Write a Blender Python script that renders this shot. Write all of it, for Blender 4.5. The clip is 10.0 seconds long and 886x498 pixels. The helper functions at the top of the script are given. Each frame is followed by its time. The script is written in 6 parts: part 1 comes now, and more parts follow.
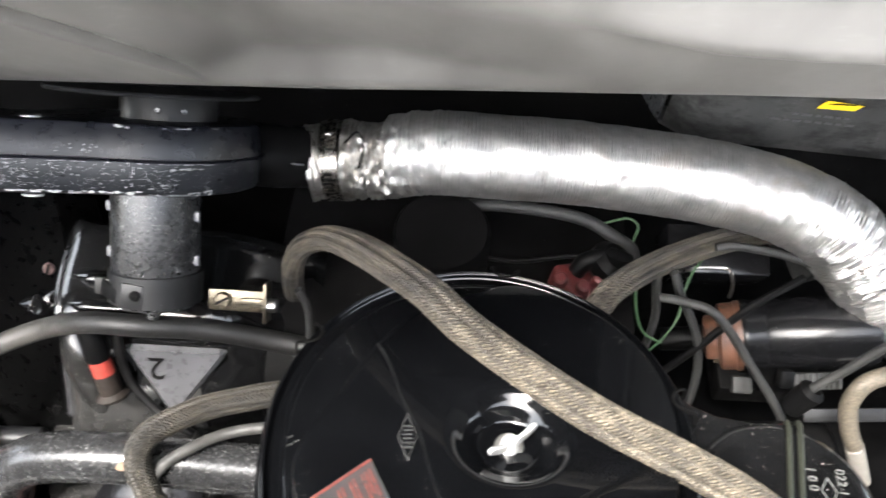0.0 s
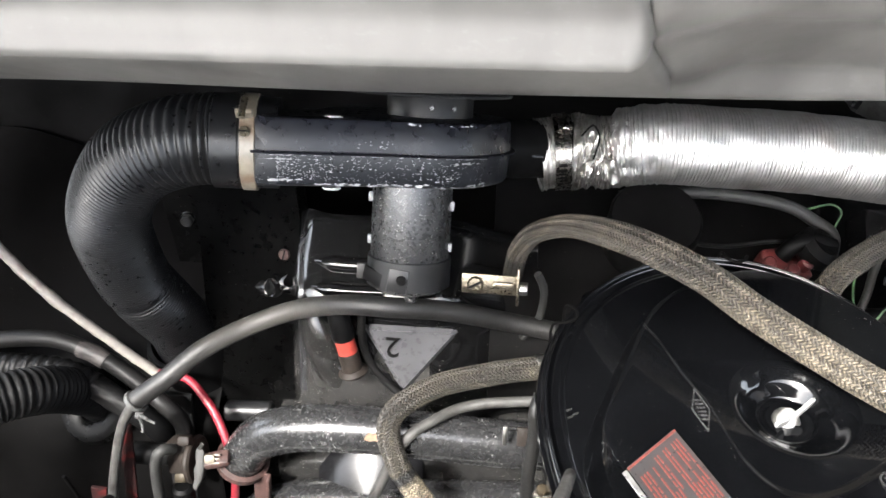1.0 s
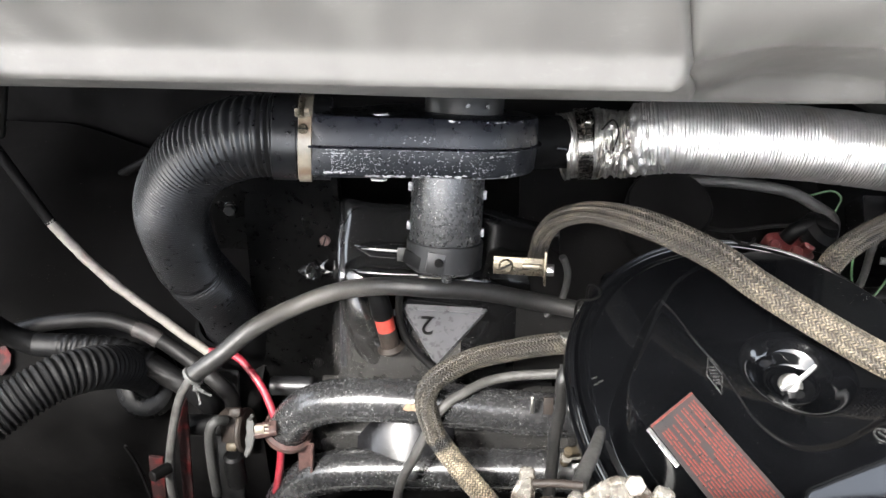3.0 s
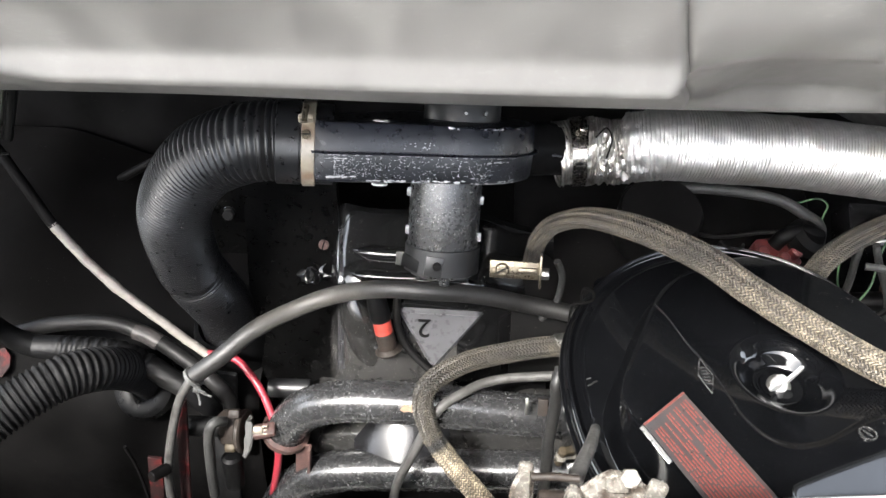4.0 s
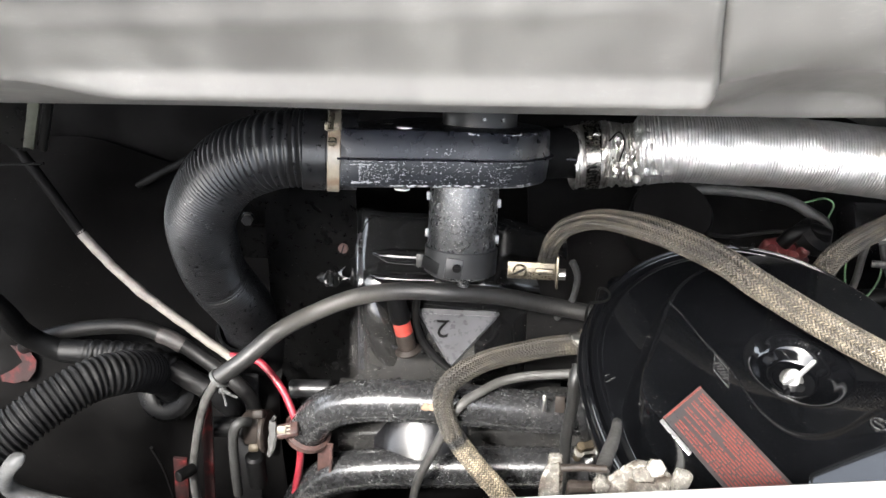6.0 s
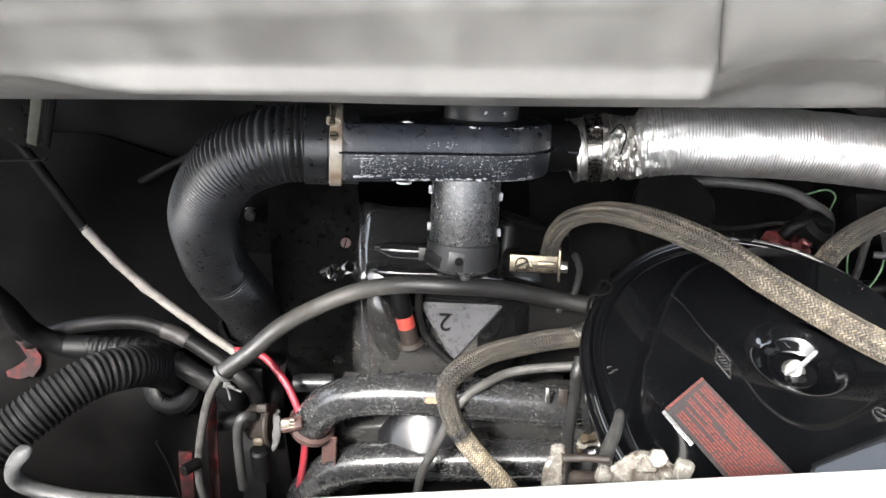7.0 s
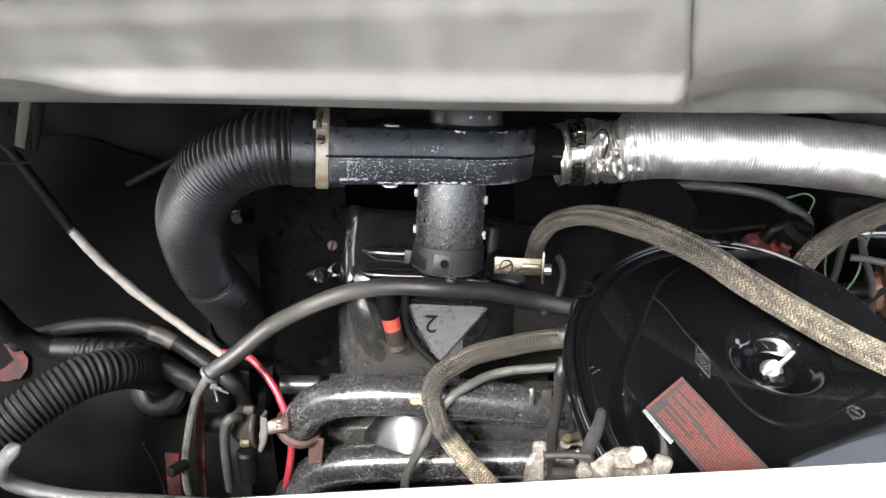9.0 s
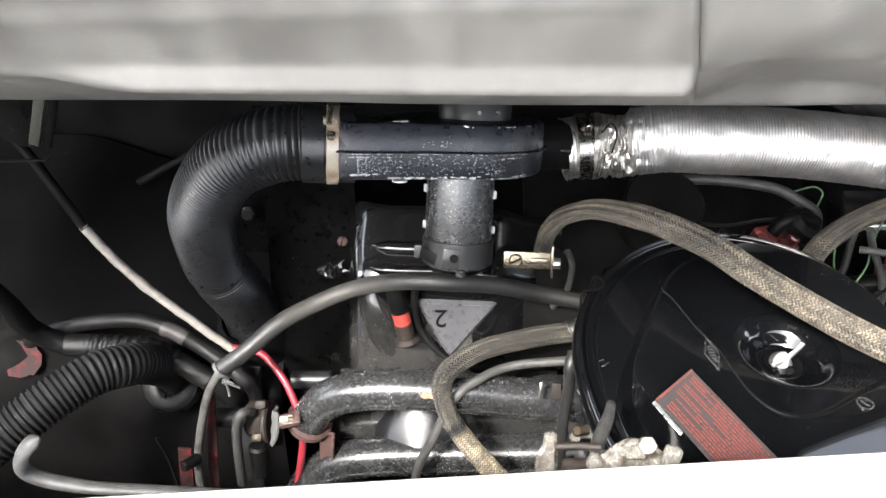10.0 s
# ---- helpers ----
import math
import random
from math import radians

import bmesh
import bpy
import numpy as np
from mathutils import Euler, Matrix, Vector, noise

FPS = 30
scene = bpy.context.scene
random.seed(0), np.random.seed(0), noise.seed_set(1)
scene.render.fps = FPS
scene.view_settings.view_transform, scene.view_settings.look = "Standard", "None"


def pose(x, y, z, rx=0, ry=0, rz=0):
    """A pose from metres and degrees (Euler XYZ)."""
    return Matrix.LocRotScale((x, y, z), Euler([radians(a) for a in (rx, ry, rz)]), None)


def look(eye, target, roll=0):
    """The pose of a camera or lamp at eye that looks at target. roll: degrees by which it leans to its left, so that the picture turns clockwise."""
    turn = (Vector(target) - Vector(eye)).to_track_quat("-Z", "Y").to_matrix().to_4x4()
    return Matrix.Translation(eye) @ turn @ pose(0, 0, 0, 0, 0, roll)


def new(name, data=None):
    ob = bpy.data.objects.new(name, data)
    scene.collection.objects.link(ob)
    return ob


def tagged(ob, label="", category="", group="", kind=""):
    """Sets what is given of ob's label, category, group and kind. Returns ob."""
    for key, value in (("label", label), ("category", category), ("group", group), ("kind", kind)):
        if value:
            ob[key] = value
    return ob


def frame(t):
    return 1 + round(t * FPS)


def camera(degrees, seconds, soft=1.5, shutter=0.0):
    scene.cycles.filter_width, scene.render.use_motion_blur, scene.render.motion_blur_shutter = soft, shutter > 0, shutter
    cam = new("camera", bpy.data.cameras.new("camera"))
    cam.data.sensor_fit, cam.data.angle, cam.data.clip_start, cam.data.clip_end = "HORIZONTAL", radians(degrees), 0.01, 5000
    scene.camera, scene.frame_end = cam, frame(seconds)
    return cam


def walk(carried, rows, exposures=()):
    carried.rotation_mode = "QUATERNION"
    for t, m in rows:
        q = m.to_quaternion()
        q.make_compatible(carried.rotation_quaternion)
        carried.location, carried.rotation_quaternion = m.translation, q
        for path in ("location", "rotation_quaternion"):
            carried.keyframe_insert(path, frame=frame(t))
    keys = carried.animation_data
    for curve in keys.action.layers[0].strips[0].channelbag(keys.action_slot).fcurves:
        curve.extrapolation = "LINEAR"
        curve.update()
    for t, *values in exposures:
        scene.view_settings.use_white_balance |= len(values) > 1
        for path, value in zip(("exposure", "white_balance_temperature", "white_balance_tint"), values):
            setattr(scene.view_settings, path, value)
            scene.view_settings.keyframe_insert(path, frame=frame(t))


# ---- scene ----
cam = camera(58.7, 10.0, shutter=0.22)
PATH = [
    (0, (0.046, 0.043, 1.336), (0.007, 1.427, -0.107), 1.6),
    (0.1, (0.0182, 0.0403, 1.337), (-0.0381, 1.4206, -0.1085), 1.03),
    (0.2, (-0.0091, 0.0376, 1.338), (-0.0825, 1.4142, -0.11), 0.47),
    (0.3, (-0.0316, 0.0354, 1.3388), (-0.1191, 1.409, -0.1112), 0.01),
    (0.4, (-0.0516, 0.0334, 1.3395), (-0.1515, 1.4044, -0.1122), -0.40),
    (0.5, (-0.066, 0.032, 1.34), (-0.175, 1.401, -0.113), -0.7),
    (1, (-0.125, 0.006, 1.371), (-0.253, 1.349, -0.106), -1.4),
    (1.5, (-0.142, 0.0, 1.382), (-0.282, 1.324, -0.11), -1.8),
    (2, (-0.149, -0.018, 1.39), (-0.302, 1.301, -0.106), -2.4),
    (2.5, (-0.15, -0.031, 1.406), (-0.294, 1.286, -0.091), -2.4),
    (4, (-0.157, -0.056, 1.426), (-0.262, 1.283, -0.056), -0.8),
    (4.5, (-0.166, -0.06, 1.432), (-0.269, 1.287, -0.043), -0.5),
    (5, (-0.171, -0.067, 1.435), (-0.274, 1.277, -0.042), -0.6),
    (5.5, (-0.176, -0.071, 1.442), (-0.276, 1.276, -0.033), -0.9),
    (7, (-0.175, -0.075, 1.443), (-0.284, 1.26, -0.043), -1.9),
    (7.5, (-0.174, -0.079, 1.447), (-0.277, 1.258, -0.037), -1.8),
    (8, (-0.172, -0.081, 1.448), (-0.265, 1.26, -0.033), -1.5),
    (8.5, (-0.172, -0.082, 1.447), (-0.255, 1.261, -0.033), -1.1),
    (9, (-0.172, -0.083, 1.449), (-0.251, 1.262, -0.03), -0.9),
    (9.5, (-0.172, -0.083, 1.45), (-0.254, 1.258, -0.032), -1.1),
    (10, (-0.174, -0.088, 1.451), (-0.271, 1.25, -0.032), -1.8),
]
walk(cam, [(t, look(eye, target, roll)) for t, eye, target, roll in PATH], [(0.0, 3.52, 6500, 9), (10.0, 3.52, 6500, 9)])

# ---- light: open sky over the bay, soft sun from behind the viewer ----
world = bpy.data.worlds.new("sky")
scene.world = world
world.use_nodes = True
wn = world.node_tree
wn.nodes.clear()
sky = wn.nodes.new("ShaderNodeTexSky")
sky.sky_type = "NISHITA"
sky.sun_disc = False
sky.dust_density, sky.ozone_density = 4.0, 0.6
sky.sun_elevation, sky.sun_rotation = radians(55), radians(214)
sky_bg = wn.nodes.new("ShaderNodeBackground")
sky_bg.inputs["Strength"].default_value = 0.2
sky_out = wn.nodes.new("ShaderNodeOutputWorld")
sky_hue = wn.nodes.new("ShaderNodeHueSaturation")  # thin white cloud
sky_hue.inputs["Saturation"].default_value = 0.4
wn.links.new(sky.outputs[0], sky_hue.inputs["Color"])
wn.links.new(sky_hue.outputs[0], sky_bg.inputs[0])
wn.links.new(sky_bg.outputs[0], sky_out.inputs[0])
sun = new("sun", bpy.data.lights.new("sun", "SUN"))
sun.data.energy, sun.data.angle, sun.data.color = 1.5, radians(8), (1.0, 0.98, 0.95)
sun.matrix_world = look((-0.95, -0.95, 3.22), (-0.05, 0.35, 0.85))


# ---- materials ----
def mat(name, base, rough=0.5, metal=0.0, var=0.25, scale=40.0, speck=None, amount=0.0, sscale=400.0,
        bump=0.15, bscale=300.0, coat=0.0, stain=None, stain_amount=0.0, stain_scale=18.0, bdist=0.001, spec=0.5, stain_soft=0.12, stain_detail=6.0):
    """A worn surface: two scales of tone, fine relief, specks (chips and dust) and stains."""
    m = bpy.data.materials.new(name)
    m.use_nodes = True
    nt = m.node_tree
    bs = nt.nodes["Principled BSDF"]
    tc = nt.nodes.new("ShaderNodeTexCoord")

    def noise_tex(sc, detail=4.0, rough_=0.6):
        n = nt.nodes.new("ShaderNodeTexNoise")
        n.inputs["Scale"].default_value, n.inputs["Detail"].default_value, n.inputs["Roughness"].default_value = sc, detail, rough_
        nt.links.new(tc.outputs["Object"], n.inputs["Vector"])
        return n

    def ramp(src, lo, hi, a, b):
        r = nt.nodes.new("ShaderNodeMapRange")
        for key, v in (("From Min", lo), ("From Max", hi), ("To Min", a), ("To Max", b)):
            r.inputs[key].default_value = v
        nt.links.new(src, r.inputs["Value"])
        return r.outputs["Result"]

    def mix(fac, a, b):
        x = nt.nodes.new("ShaderNodeMix")
        x.data_type = "RGBA"
        nt.links.new(fac, x.inputs["Factor"])
        for sock, v in ((x.inputs["A"], a), (x.inputs["B"], b)):
            if isinstance(v, tuple):
                sock.default_value = (*v, 1.0)
            else:
                nt.links.new(v, sock)
        return x.outputs["Result"]

    n1, n2 = noise_tex(scale), noise_tex(scale * 7)
    lo = tuple(c * (1 - var) for c in base)
    hi = tuple(min(1, c * (1 + var)) for c in base)
    col = mix(ramp(n1.outputs[0], 0.3, 0.7, 0, 1), lo, hi)
    if stain:
        n3 = noise_tex(stain_scale, stain_detail, 0.6)
        edge = 0.72 - 0.34 * stain_amount
        col = mix(ramp(n3.outputs[0], edge, edge + stain_soft, 0, 0.85), col, stain)
    rmin, rmax = max(0.02, rough * 0.75), min(1.0, rough * 1.3)
    rgh = ramp(n2.outputs[0], 0.3, 0.7, rmin, rmax)
    if speck:
        n4 = noise_tex(sscale, 3.0, 0.75)
        n5 = noise_tex(sscale * 0.07, 3.0, 0.6)
        mul = nt.nodes.new("ShaderNodeMath")
        mul.operation = "MULTIPLY_ADD"
        nt.links.new(n5.outputs[0], mul.inputs[0])
        mul.inputs[1].default_value = 0.35
        nt.links.new(n4.outputs[0], mul.inputs[2])
        cut = 0.98 - 0.32 * amount
        fac = ramp(mul.outputs[0], cut, cut + 0.035, 0, 0.9)
        col = mix(fac, col, speck)
        mx = nt.nodes.new("ShaderNodeMath")
        mx.operation = "MAXIMUM"
        nt.links.new(rgh, mx.inputs[0])
        nt.links.new(ramp(fac, 0, 1, 0, 0.6), mx.inputs[1])
        rgh = mx.outputs[0]
    nt.links.new(col, bs.inputs["Base Color"])
    nt.links.new(rgh, bs.inputs["Roughness"])
    bs.inputs["Metallic"].default_value = metal
    bs.inputs["Specular IOR Level"].default_value = spec
    bs.inputs["Coat Weight"].default_value = coat
    bs.inputs["Coat Roughness"].default_value = 0.06
    if bump:
        nb = noise_tex(bscale)
        bp = nt.nodes.new("ShaderNodeBump")
        bp.inputs["Strength"].default_value, bp.inputs["Distance"].default_value = bump, bdist
        nt.links.new(nb.outputs[0], bp.inputs["Height"])
        nt.links.new(bp.outputs[0], bs.inputs["Normal"])
    return m


def panel_material(name="grey_metal_panel", dark=(0.0195, 0.0189, 0.0182), light=(0.055, 0.0537, 0.051), fleck=(0.092, 0.092, 0.090), grime=0.0):
    """Scuffed grey sheet metal: wide smears, cloudy scuffs, pale flecks and, where grime is given, oily blotches."""
    m = bpy.data.materials.new(name)
    m.use_nodes = True
    nt = m.node_tree
    bs = nt.nodes["Principled BSDF"]
    tc = nt.nodes.new("ShaderNodeTexCoord")

    def cloud(size, detail, rough):
        mp = nt.nodes.new("ShaderNodeMapping")
        mp.inputs["Scale"].default_value = size
        nz = nt.nodes.new("ShaderNodeTexNoise")
        nz.inputs["Scale"].default_value, nz.inputs["Detail"].default_value, nz.inputs["Roughness"].default_value = 1.0, detail, rough
        nt.links.new(tc.outputs["Object"], mp.inputs["Vector"])
        nt.links.new(mp.outputs[0], nz.inputs["Vector"])
        return nz.outputs[0]

    def span(src, lo, hi, a, b):
        r = nt.nodes.new("ShaderNodeMapRange")
        for key, v in (("From Min", lo), ("From Max", hi), ("To Min", a), ("To Max", b)):
            r.inputs[key].default_value = v
        nt.links.new(src, r.inputs["Value"])
        return r.outputs["Result"]

    def blend(fac, a, b):
        x = nt.nodes.new("ShaderNodeMix")
        x.data_type = "RGBA"
        nt.links.new(fac, x.inputs["Factor"])
        for sock, v in ((x.inputs["A"], a), (x.inputs["B"], b)):
            if isinstance(v, tuple):
                sock.default_value = (*v, 1.0)
            else:
                nt.links.new(v, sock)
        return x.outputs["Result"]

    wide, scuff, dots = cloud((8.0, 5.0, 5.0), 3.0, 0.5), cloud((42.0, 17.0, 17.0), 5.0, 0.6), cloud((240.0, 420.0, 420.0), 3.0, 0.7)
    total = nt.nodes.new("ShaderNodeMath")
    total.operation = "MULTIPLY_ADD"
    nt.links.new(scuff, total.inputs[0])
    total.inputs[1].default_value = 0.8
    nt.links.new(wide, total.inputs[2])
    col = blend(span(total.outputs[0], 0.62, 1.18, 0, 1), dark, light)
    both = nt.nodes.new("ShaderNodeMath")
    both.operation = "MULTIPLY_ADD"
    nt.links.new(scuff, both.inputs[0])
    both.inputs[1].default_value = 0.7
    nt.links.new(dots, both.inputs[2])
    col = blend(span(both.outputs[0], 0.96, 1.20, 0, 0.35), col, fleck)
    if grime:
        oil = cloud((18.0, 30.0, 30.0), 6.0, 0.66)
        col = blend(span(oil, 0.62 - 0.2 * grime, 0.74 - 0.2 * grime, 0, 0.9), col, (0.008, 0.0078, 0.0074))
    nt.links.new(col, bs.inputs["Base Color"])
    nt.links.new(span(total.outputs[0], 0.6, 1.2, 0.26, 0.5), bs.inputs["Roughness"])
    bs.inputs["Specular IOR Level"].default_value = 0.26
    return m


DUST = (0.30, 0.285, 0.26)
M_GLOSS = mat("black_gloss_enamel", (0.0016, 0.0017, 0.0020), 0.08, var=0.3, speck=DUST, amount=0.24, sscale=600, bump=0.03, bscale=60, coat=0.08, spec=0.40)
M_TIN = mat("black_enamelled_tin", (0.0034, 0.0034, 0.0036), 0.12, var=0.4, speck=DUST, amount=0.37, sscale=400, bump=0.03, bscale=60)
M_DUSTY = mat("dusty_black_tin", (0.015, 0.0146, 0.0141), 0.17, var=0.5, scale=14, speck=(0.30, 0.29, 0.27), amount=0.44, sscale=560, bump=0.03, bscale=40, stain=(0.085, 0.081, 0.075), stain_amount=0.5, stain_scale=9, stain_soft=0.4)
M_OLIVE = mat("olive_grey_paint", (0.011, 0.012, 0.008), 0.45, var=0.3, bump=0.1)
M_TINGREY = mat("satin_grey_tin", (0.050, 0.050, 0.053), 0.30, var=0.25, scale=25, speck=DUST, amount=0.22, sscale=450, bump=0.05)
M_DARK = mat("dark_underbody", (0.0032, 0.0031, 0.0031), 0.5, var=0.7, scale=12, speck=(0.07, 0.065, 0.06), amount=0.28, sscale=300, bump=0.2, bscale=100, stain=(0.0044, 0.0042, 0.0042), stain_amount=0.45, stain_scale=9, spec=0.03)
M_HOUSING = mat("blue_black_paint", (0.0042, 0.0046, 0.0064), 0.3, var=0.2, scale=16, speck=(0.30, 0.30, 0.31), amount=0.10, sscale=240, bump=0.04, spec=0.22, stain=(0.0038, 0.0041, 0.0054), stain_amount=0.4, stain_scale=20, stain_soft=0.25)
M_SCUFF = mat("scuffed_black_paint", (0.0052, 0.0056, 0.0070), 0.34, var=0.3, speck=(0.24, 0.245, 0.25), amount=0.47, sscale=700, bump=0.15, stain=(0.012, 0.0122, 0.0132), stain_amount=0.4, stain_scale=60, stain_soft=0.15, spec=0.25)
M_BARE = mat("bare_chipped_alloy", (0.17, 0.17, 0.17), 0.5, metal=0.4, var=0.6, scale=300, bump=0.4, stain=(0.03, 0.03, 0.032), stain_amount=0.5, stain_scale=320, stain_soft=0.1)
M_NUT = mat("bright_bare_alloy", (0.36, 0.36, 0.355), 0.42, metal=0.5, var=0.3, bump=0.3)
M_SHROUD = mat("dull_black_enamel", (0.0048, 0.0048, 0.0049), 0.13, var=0.5, scale=18, speck=(0.22, 0.21, 0.20), amount=0.36, sscale=520, bump=0.03, bscale=50)
M_MOTOR = mat("speckled_grey_motor_paint", (0.0125, 0.0127, 0.0133), 0.28, var=0.3, speck=(0.24, 0.235, 0.225), amount=0.53, sscale=520, bump=0.08)
M_CUP = mat("dull_black_paint", (0.0075, 0.0076, 0.008), 0.4, var=0.4, scale=30, speck=(0.12, 0.12, 0.12), amount=0.3, sscale=420, bump=0.08, spec=0.3)
M_EDGE = mat("glossy_edge_paint", (0.018, 0.018, 0.019), 0.13, var=0.4, scale=30, speck=DUST, amount=0.3, sscale=450, bump=0.02, bscale=60, coat=0.3)
M_RUBBER = mat("black_rubber", (0.0019, 0.0019, 0.0020), 0.5, var=0.4, speck=(0.09, 0.087, 0.08), amount=0.22, sscale=500, bump=0.12, spec=0.09)
M_HOSE = mat("black_plastic_hose", (0.0038, 0.0039, 0.0043), 0.32, var=0.15, scale=25, speck=(0.14, 0.14, 0.14), amount=0.18, sscale=420, bump=0.02, spec=0.22)
M_CONDUIT = mat("dusty_conduit_plastic", (0.0060, 0.0060, 0.0062), 0.55, var=0.4, scale=30, speck=(0.10, 0.098, 0.095), amount=0.3, sscale=420, bump=0.08, spec=0.07, stain=(0.010, 0.0098, 0.0096), stain_amount=0.4, stain_scale=40, stain_soft=0.25)
M_LOOM = mat("grimy_black_tape", (0.0036, 0.0035, 0.0035), 0.5, var=0.5, scale=40, speck=(0.10, 0.096, 0.09), amount=0.32, sscale=460, bump=0.12, spec=0.14, stain=(0.011, 0.0105, 0.010), stain_amount=0.45, stain_scale=30, stain_soft=0.2)
M_GREY = mat("grey_rubber", (0.019, 0.019, 0.0185), 0.55, var=0.4, scale=80, bump=0.1, spec=0.25, stain=(0.010, 0.0095, 0.009), stain_amount=0.4, stain_scale=50)
M_PALE = mat("pale_grey_sleeve", (0.142, 0.132, 0.116), 0.55, var=0.2, scale=90, stain=(0.09, 0.075, 0.058), stain_amount=0.45, stain_scale=60, bump=0.15)
M_RED = mat("red_wire", (0.155, 0.010, 0.018), 0.4, var=0.2, bump=0.05)
M_ORED = mat("orange_red_silicone", (0.21, 0.026, 0.018), 0.45, var=0.3, scale=90, stain=(0.06, 0.02, 0.015), stain_amount=0.4, stain_scale=90, bump=0.1)
M_GRIME = mat("brown_grime", (0.012, 0.009, 0.0072), 0.6, var=0.5, scale=120, bump=0.4, spec=0.2, stain=(0.004, 0.0035, 0.003), stain_amount=0.45, stain_scale=110)
M_BODYRED = mat("old_red_paint", (0.040, 0.0075, 0.0075), 0.5, var=0.4, scale=120, stain=(0.0075, 0.0065, 0.0065), stain_amount=0.95, stain_scale=70, stain_soft=0.1, bump=0.3, spec=0.04)
M_DULLRED = mat("dull_red_bakelite", (0.062, 0.009, 0.009), 0.5, var=0.4, scale=120, stain=(0.012, 0.006, 0.006), stain_amount=0.6, stain_scale=60, stain_soft=0.15, bump=0.3)
M_RUST = mat("red_brown_rust", (0.038, 0.017, 0.014), 0.65, var=0.45, scale=120, stain=(0.014, 0.009, 0.008), stain_amount=0.55, stain_scale=90, bump=0.4)
M_LINE = mat("perished_grey_rubber", (0.036, 0.035, 0.0335), 0.55, var=0.4, scale=60, stain=(0.012, 0.011, 0.010), stain_amount=0.45, stain_scale=40, bump=0.15, spec=0.2)
M_OCHRE = mat("dirty_ochre_brass", (0.028, 0.021, 0.012), 0.5, metal=0.2, var=0.5, scale=120, bump=0.3, spec=0.25, stain=(0.006, 0.005, 0.004), stain_amount=0.5, stain_scale=110)
M_CLIP = mat("dull_tin_clip", (0.015, 0.0145, 0.0135), 0.5, var=0.4, scale=60, stain=(0.007, 0.006, 0.005), stain_amount=0.5, stain_scale=60, bump=0.2, spec=0.3)
M_BURNT = mat("burnt_orange_deposit", (0.12, 0.068, 0.034), 0.6, var=0.6, scale=300, bump=0.6, stain=(0.03, 0.018, 0.01), stain_amount=0.45, stain_scale=250, stain_soft=0.1)
M_GREEN = mat("green_wire", (0.026, 0.058, 0.024), 0.45, var=0.35, scale=200, bump=0.05)
M_ALU = mat("aluminium_foil", (0.49, 0.478, 0.46), 0.44, metal=1.0, var=0.18, scale=70, speck=(0.92, 0.91, 0.89), amount=0.36, sscale=150, stain=(0.40, 0.35, 0.30), stain_amount=0.5, stain_scale=30, stain_soft=0.2, bump=0.3, bscale=260, bdist=0.0012)
M_CRUMPLE = mat("crumpled_dirty_foil", (0.40, 0.385, 0.36), 0.40, metal=1.0, var=0.35, scale=90, stain=(0.12, 0.095, 0.075), stain_amount=0.5, stain_scale=60, stain_soft=0.2, bump=0.3, bscale=300, bdist=0.001)
M_BAND = mat("tarnished_clamp_steel", (0.19, 0.178, 0.162), 0.26, metal=1.0, var=0.4, scale=50, stain=(0.050, 0.042, 0.036), stain_amount=0.45, stain_scale=45, bump=0.1)
M_STEEL = mat("zinc_steel", (0.30, 0.295, 0.28), 0.32, metal=1.0, var=0.25, bump=0.15)
M_BRASSY = mat("yellowed_zinc", (0.085, 0.074, 0.055), 0.3, metal=0.9, var=0.5, scale=90, stain=(0.05, 0.036, 0.022), stain_amount=0.5, stain_scale=90, bump=0.3)
M_LATCH = mat("dirty_cream_zinc", (0.225, 0.212, 0.188), 0.25, metal=0.6, var=0.45, scale=60, stain=(0.026, 0.015, 0.009), stain_amount=0.75, stain_scale=110, stain_soft=0.12, bump=0.2)
M_CREAM = mat("cream_clamp", (0.105, 0.090, 0.068), 0.42, var=0.3, scale=70, stain=(0.070, 0.042, 0.024), stain_amount=0.55, stain_scale=50, bump=0.15)
M_PIPE = mat("speckled_black_pipe", (0.014, 0.014, 0.0145), 0.25, var=0.25, scale=30, speck=(0.34, 0.34, 0.335), amount=0.46, sscale=520, bump=0.05, stain=(0.024, 0.024, 0.024), stain_amount=0.3, stain_scale=16, stain_soft=0.4)
M_PANEL = panel_material()
M_CORNER = panel_material("grimy_grey_metal", (0.030, 0.030, 0.030), (0.060, 0.059, 0.056), (0.12, 0.12, 0.117), 0.8)
M_WHITE = mat("white_body_paint", (0.82, 0.81, 0.79), 0.25, var=0.02, scale=3, bump=0.0, coat=0.4)
M_SEAL = mat("grey_rubber_seal", (0.034, 0.034, 0.033), 0.55, var=0.35, scale=90, bump=0.15)
M_PATCH = mat("worn_grey_tape", (0.026, 0.0235, 0.0225), 0.5, var=0.45, scale=60, stain=(0.006, 0.0055, 0.0055), stain_amount=0.65, stain_scale=90, stain_soft=0.15, bump=0.3, spec=0.25)
M_TERRA = mat("terracotta_bakelite", (0.088, 0.040, 0.024), 0.5, var=0.35, scale=90, stain=(0.018, 0.011, 0.008), stain_amount=0.5, stain_scale=70, bump=0.2)
M_LABEL = mat("grey_label", (0.021, 0.021, 0.0215), 0.35, var=0.2, scale=60, bump=0.0)
M_ORANGE = mat("orange_print", (0.098, 0.021, 0.0155), 0.4, var=0.5, scale=260, bump=0.0, stain=(0.045, 0.013, 0.010), stain_amount=0.4, stain_scale=90, stain_soft=0.2)
M_YELLOW = mat("yellow_sticker", (0.8, 0.55, 0.02), 0.45, var=0.1, bump=0.0)
